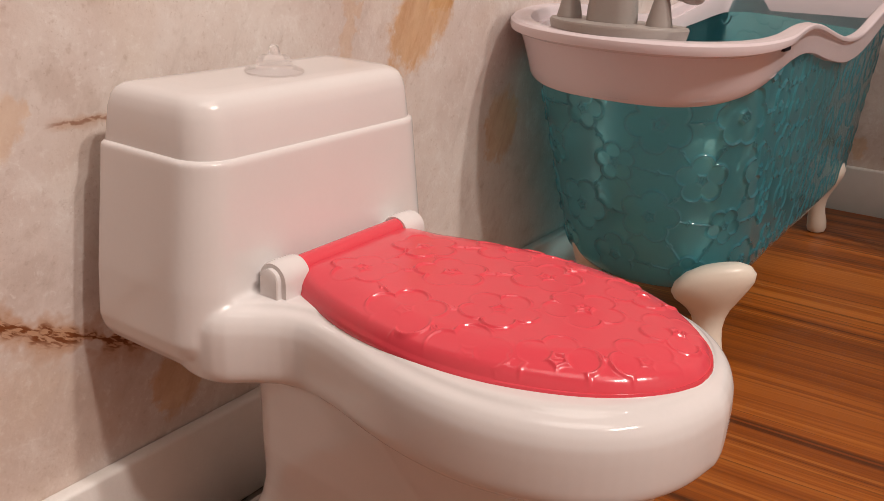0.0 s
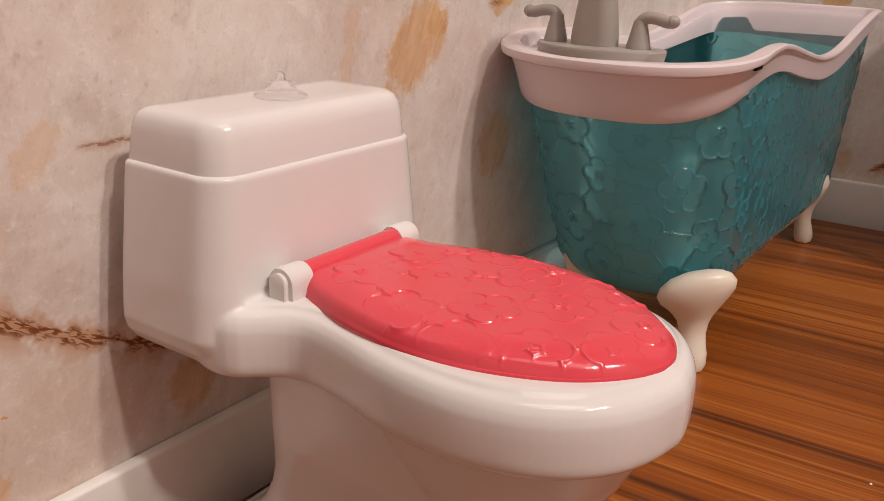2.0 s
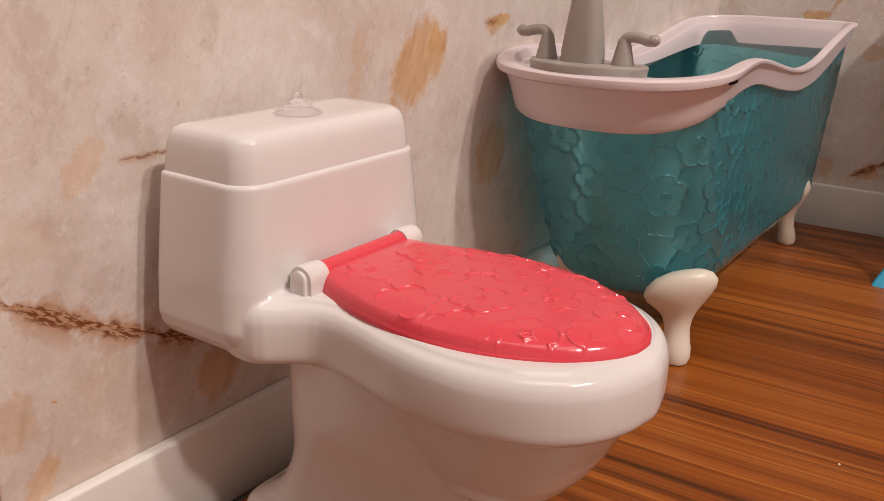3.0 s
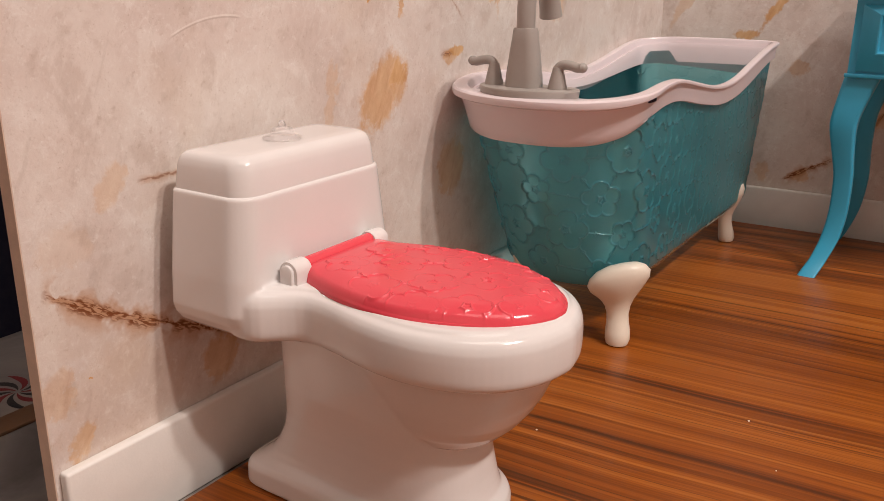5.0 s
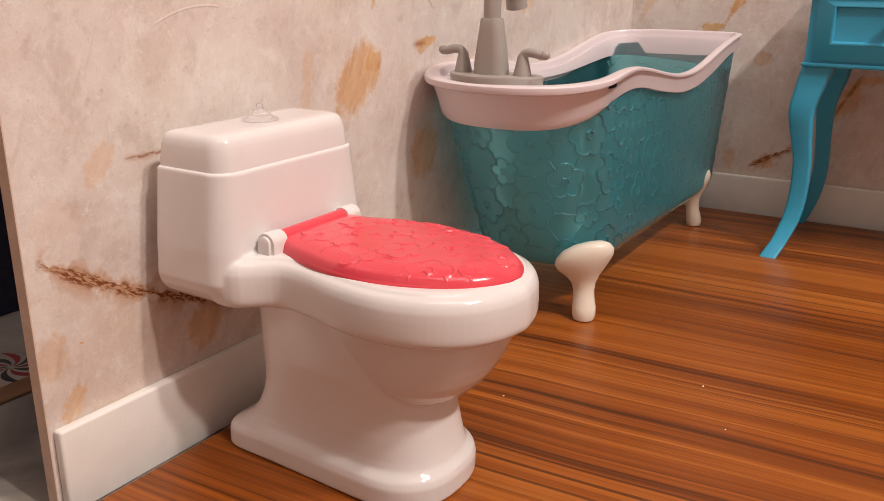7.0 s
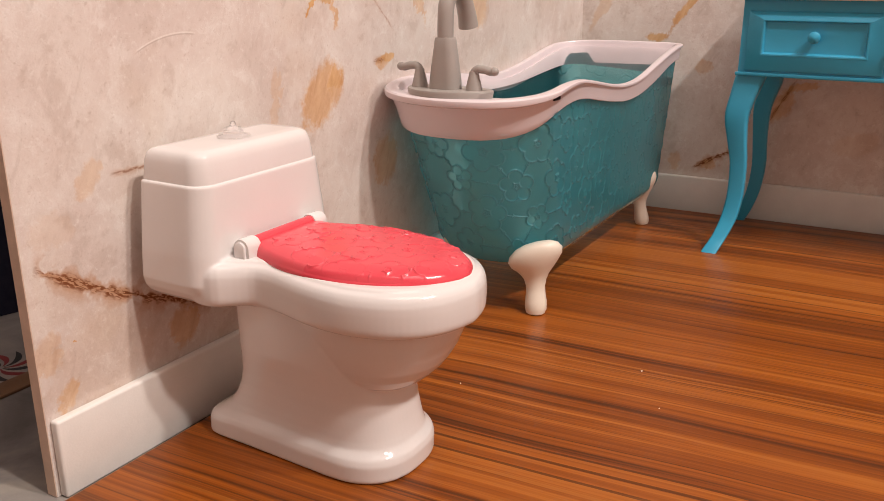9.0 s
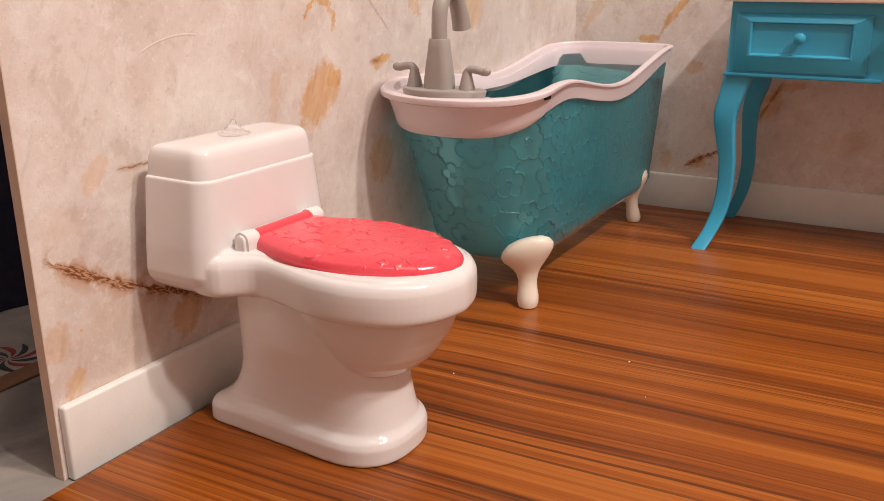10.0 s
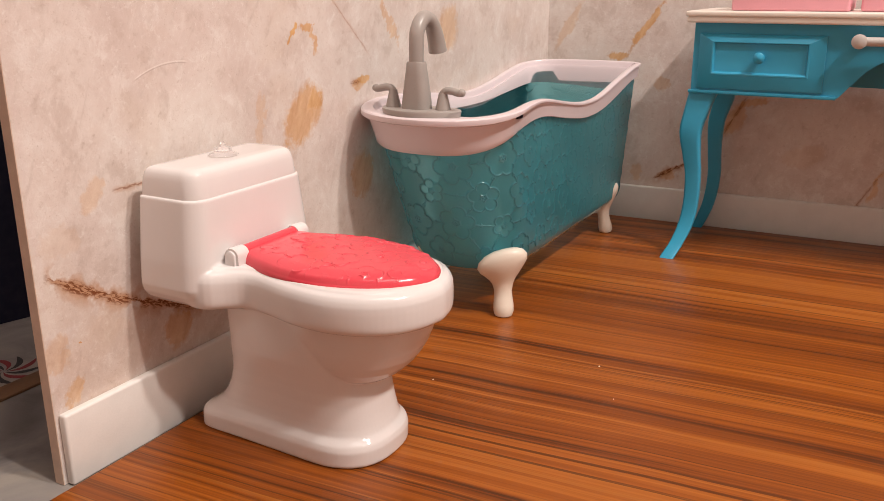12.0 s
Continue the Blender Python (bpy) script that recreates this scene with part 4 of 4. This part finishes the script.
# ---- dressing table by the far wall ----
def table():
    x0, yf, yb = 14.25, 56.0, 64.2
    t = thing("toy_vanity_table", 27.5, 60, 0, "turquoise toy vanity table with cabriole legs and an ivory top", "table")
    width = 26.5
    x1 = x0 + width
    part("tabletop", join(box(x0 - 0.55, x1 + 0.55, yf - 0.75, yb + 0.2, 16.75, 17.1, 0.1, 3), box(x0 - 0.46, x1 + 0.46, yf - 0.66, yb, 16.35, 16.78, 0.12, 3)), IVORY, t, "ivory moulded top")
    # front apron with an arch between the two drawer boxes
    shape = [(x0, 16.35), (x0, 11.68), (x0 + 9.3, 11.68)]
    mid = (x0 + x1) / 2
    a0, a1 = x0 + 9.3, x1 - 9.3
    for i in range(1, 24):
        k = i / 24
        shape.append((a0 + (a1 - a0) * k, 11.68 + 2.7 * (1 - abs(2 * k - 1) ** 2.6) ** 1.3))
    shape += [(x1 - 9.3, 11.68), (x1, 11.68), (x1, 16.35)]
    part("apron", loft([[(x, yf, z) for x, z in shape], [(x, yf + 0.4, z) for x, z in shape]]), AQUA, t)
    part("side_panel", box(x0, x0 + 0.4, yf + 0.404, yb, 11.68, 16.35, 0.03), AQUA, t)
    part("side_panel", box(x1 - 0.4, x1, yf + 0.404, yb, 11.68, 16.35, 0.03), AQUA, t)
    part("back_panel", box(x0 + 0.404, x1 - 0.404, yb - 0.4, yb, 11.68, 16.35, 0.03), AQUA, t)
    part("moulding", box(x0 - 0.15, x0 + 9.3, yf - 0.18, yf - 0.004, 11.62, 11.86, 0.06), AQUA, t)
    part("moulding", box(x1 - 9.3, x1 + 0.15, yf - 0.18, yf - 0.004, 11.62, 11.86, 0.06), AQUA, t)
    for dx in (x0 + 0.4, x1 - 8.4):
        w, z0, z1 = 8.0, 12.0, 15.65
        rings = []
        for ins, dy in ((0.0, 0.0), (0.0, 0.12), (0.06, 0.16), (0.86, 0.38), (0.92, 0.42), (1.0, 0.42), (1.05, 0.38), (1.1, 0.24), (1.16, 0.22)):
            lo, hi = z0 + ins * 1.05, z1 - ins * 0.55
            rings.append([(dx + ins, yf - 0.004 - dy, lo), (dx + w - ins, yf - 0.004 - dy, lo), (dx + w - ins, yf - 0.004 - dy, hi), (dx + ins, yf - 0.004 - dy, hi)])
        d = part("drawer", loft(rings), AQUA, t, "raised panel drawer front", 25)
        kx, kz = dx + w / 2, 14.15
        prof = [(0.18, 0.2), (0.18, 0.38), (0.29, 0.45), (0.37, 0.57), (0.35, 0.7), (0.22, 0.8), (0.0, 0.84)]
        part("knob", loft([[(kx + r * math.cos(2 * math.pi * k / 20), yf - dy, kz + r * math.sin(2 * math.pi * k / 20)) for k in range(20)] for r, dy in prof]), AQUA, d)
    # towel bar under the top
    bar = part("towel_bar", tube([(a0 + 1.0, yf - 0.9, 15.4), (a1 - 1.0, yf - 0.9, 15.4)], 0.28, 16), STEEL, t, "silver bar")
    for bx in (a0 + 1.0, a1 - 1.0):
        part("bar_end", tube([(bx, yf - 0.1, 15.4), (bx, yf - 0.75, 15.4), (bx, yf - 1.15, 15.4), (bx, yf - 1.25, 15.4)], [0.38, 0.4, 0.46, 0.3], 16), STEEL, bar)
    # cabriole legs: those in front sweep out to a long toe, those behind stay close to the wall
    front = [(15.05, 56.7, 11.7, 0.95), (14.72, 56.5, 10.4, 0.84), (14.44, 56.3, 8.9, 0.74), (14.62, 56.35, 7.2, 0.6), (14.82, 56.4, 5.8, 0.53), (14.84, 56.35, 3.8, 0.52), (14.66, 56.05, 2.2, 0.52), (14.3, 55.3, 0.95, 0.48), (14.0, 54.65, 0.25, 0.5), (13.9, 54.4, 0.0, 0.5)]
    behind = [(15.25, 63.5, 11.7, 0.8), (15.15, 63.55, 10.4, 0.72), (14.75, 63.5, 8.6, 0.6), (14.78, 63.55, 6.5, 0.5), (14.9, 63.65, 4.4, 0.48), (14.7, 63.7, 2.4, 0.46), (14.25, 63.75, 0.9, 0.44), (13.95, 63.8, 0.2, 0.42), (13.85, 63.8, 0.0, 0.42)]
    for sx, mx in ((1, 0.0), (-1, x0 + x1)):
        for spine in (front, behind):
            path = arc_path([q[:3] for q in spine], 4)
            zs, hws = [q[2] for q in reversed(spine)], [q[3] for q in reversed(spine)]
            rings = []
            for q in path:
                hw = float(np.interp(q.z, zs, hws))
                rings.append([(mx + sx * x, v, q.z) for x, v in rrect(q.x - hw, q.x + hw, q.y - hw * 0.62, q.y + hw * 0.62, hw * 0.3, 4)])
            part("leg", loft(rings), AQUA, t, "curved cabriole leg")
    return t


table()

pink = thing("toy_pink_box", 20, 60, 17.1, "bright pink plastic toy box on the vanity table", "box")
part("body", box(16.3, 23.6, 57.0, 62.0, 17.104, 19.0, 0.15, 3), ROSE, pink)
pink = thing("toy_pink_block", 25.3, 60, 17.1, "light pink plastic toy block on the vanity table", "box")
part("body", box(24.2, 26.2, 57.6, 61.0, 17.104, 18.6, 0.2, 3), ROSE, pink)
pink = thing("toy_pink_cup", 28.0, 59, 17.1, "deep pink plastic toy cup on the vanity table", "cup")
part("body", lathe(27.7, 58.4, [(0.0, 17.104), (1.2, 17.11), (1.3, 17.3), (1.35, 19.2), (1.2, 19.2), (1.15, 17.4), (0.0, 17.3)]), DEEP, pink)

for lx, ly, r in ((15.7, 34.2, 0.05), (8.9, 28.8, 0.04), (17.5, 31.0, 0.03)):
    lint = thing("lint_speck", lx, ly, 0, "tiny white speck of lint on the wood floor", "lint", "lint on the floor")
    part("fluff", lathe(lx, ly, [(r * 0.6, 0.003), (r, r * 0.5), (r * 0.7, r * 0.95), (0.0, r)], 8), TRIM, lint)

# ---- the real room round the toy room ----
setting("ground", box(-80, 150, -110, 140, -2.5, -0.52), CLOTH, "pale printed cloth under the toy room", "ground")
setting("wall_room_north", box(-80, 150, 140, 145, -2.5, 175), ROOM, "plain warm painted room wall", "wall")
setting("wall_room_south", box(-80, 150, -115, -110, -2.5, 175), ROOM, "plain warm painted room wall", "wall")
setting("wall_room_east", box(150, 155, -115, 145, -2.5, 175), ROOM, "plain warm painted room wall", "wall")
setting("wall_room_west", box(-85, -80, -115, 145, -2.5, 175), ROOM, "plain warm painted room wall", "wall")
setting("ceiling", box(-85, 155, -115, 145, 175, 180), ROOM, "plain painted room ceiling", "ceiling")


def pinwheel(ground, x, y, radius):
    """A flat printed swirl of red and black blades on the cloth."""
    for k in range(10):
        a0 = 2 * math.pi * k / 10
        left, right = [], []
        for i in range(9):
            f = i / 8
            r, a, w = radius * (0.08 + 0.92 * f), a0 + 0.9 * f, 0.16 * math.sin(math.pi * (0.12 + 0.88 * f)) + 0.02
            left.append((x + r * math.cos(a - w), y + r * math.sin(a - w)))
            right.append((x + r * math.cos(a + w), y + r * math.sin(a + w)))
        shape = left + right[::-1]
        ob = mesh_object("printed_blade", loft([[(px, py, -0.515) for px, py in shape], [(px, py, -0.508) for px, py in shape]]), PRINT_RED if k % 2 else PRINT_BLACK)
        ob.parent = ground


ground = bpy.data.objects["ground"]
pinwheel(ground, -12.0, 19.9, 1.9)
pinwheel(ground, -14.6, 14.6, 1.9)
strip = thing("timber_strip", -9.5, 20, -0.5, "narrow brown timber strip lying on the cloth", "strip")
part("body", box(-10.2, -8.9, -10, 60, -0.51, -0.35, 0.05), TIMBER, strip)
curtain = thing("dark_curtain", -19, 20, -0.5, "dark navy cloth hanging behind the wall board", "curtain")
rings = []
for z in (-0.5, 8, 20, 45):
    rings.append([(-18.5 + 0.8 * math.sin(0.55 * i) + 0.3 * math.sin(1.7 * i + z * 0.1), -30 + i * 1.5, z) for i in range(90)] + [(-19.5 + 0.8 * math.sin(0.55 * i), -30 + i * 1.5, z) for i in range(89, -1, -1)])
part("sheet", loft(rings), NAVY, curtain)
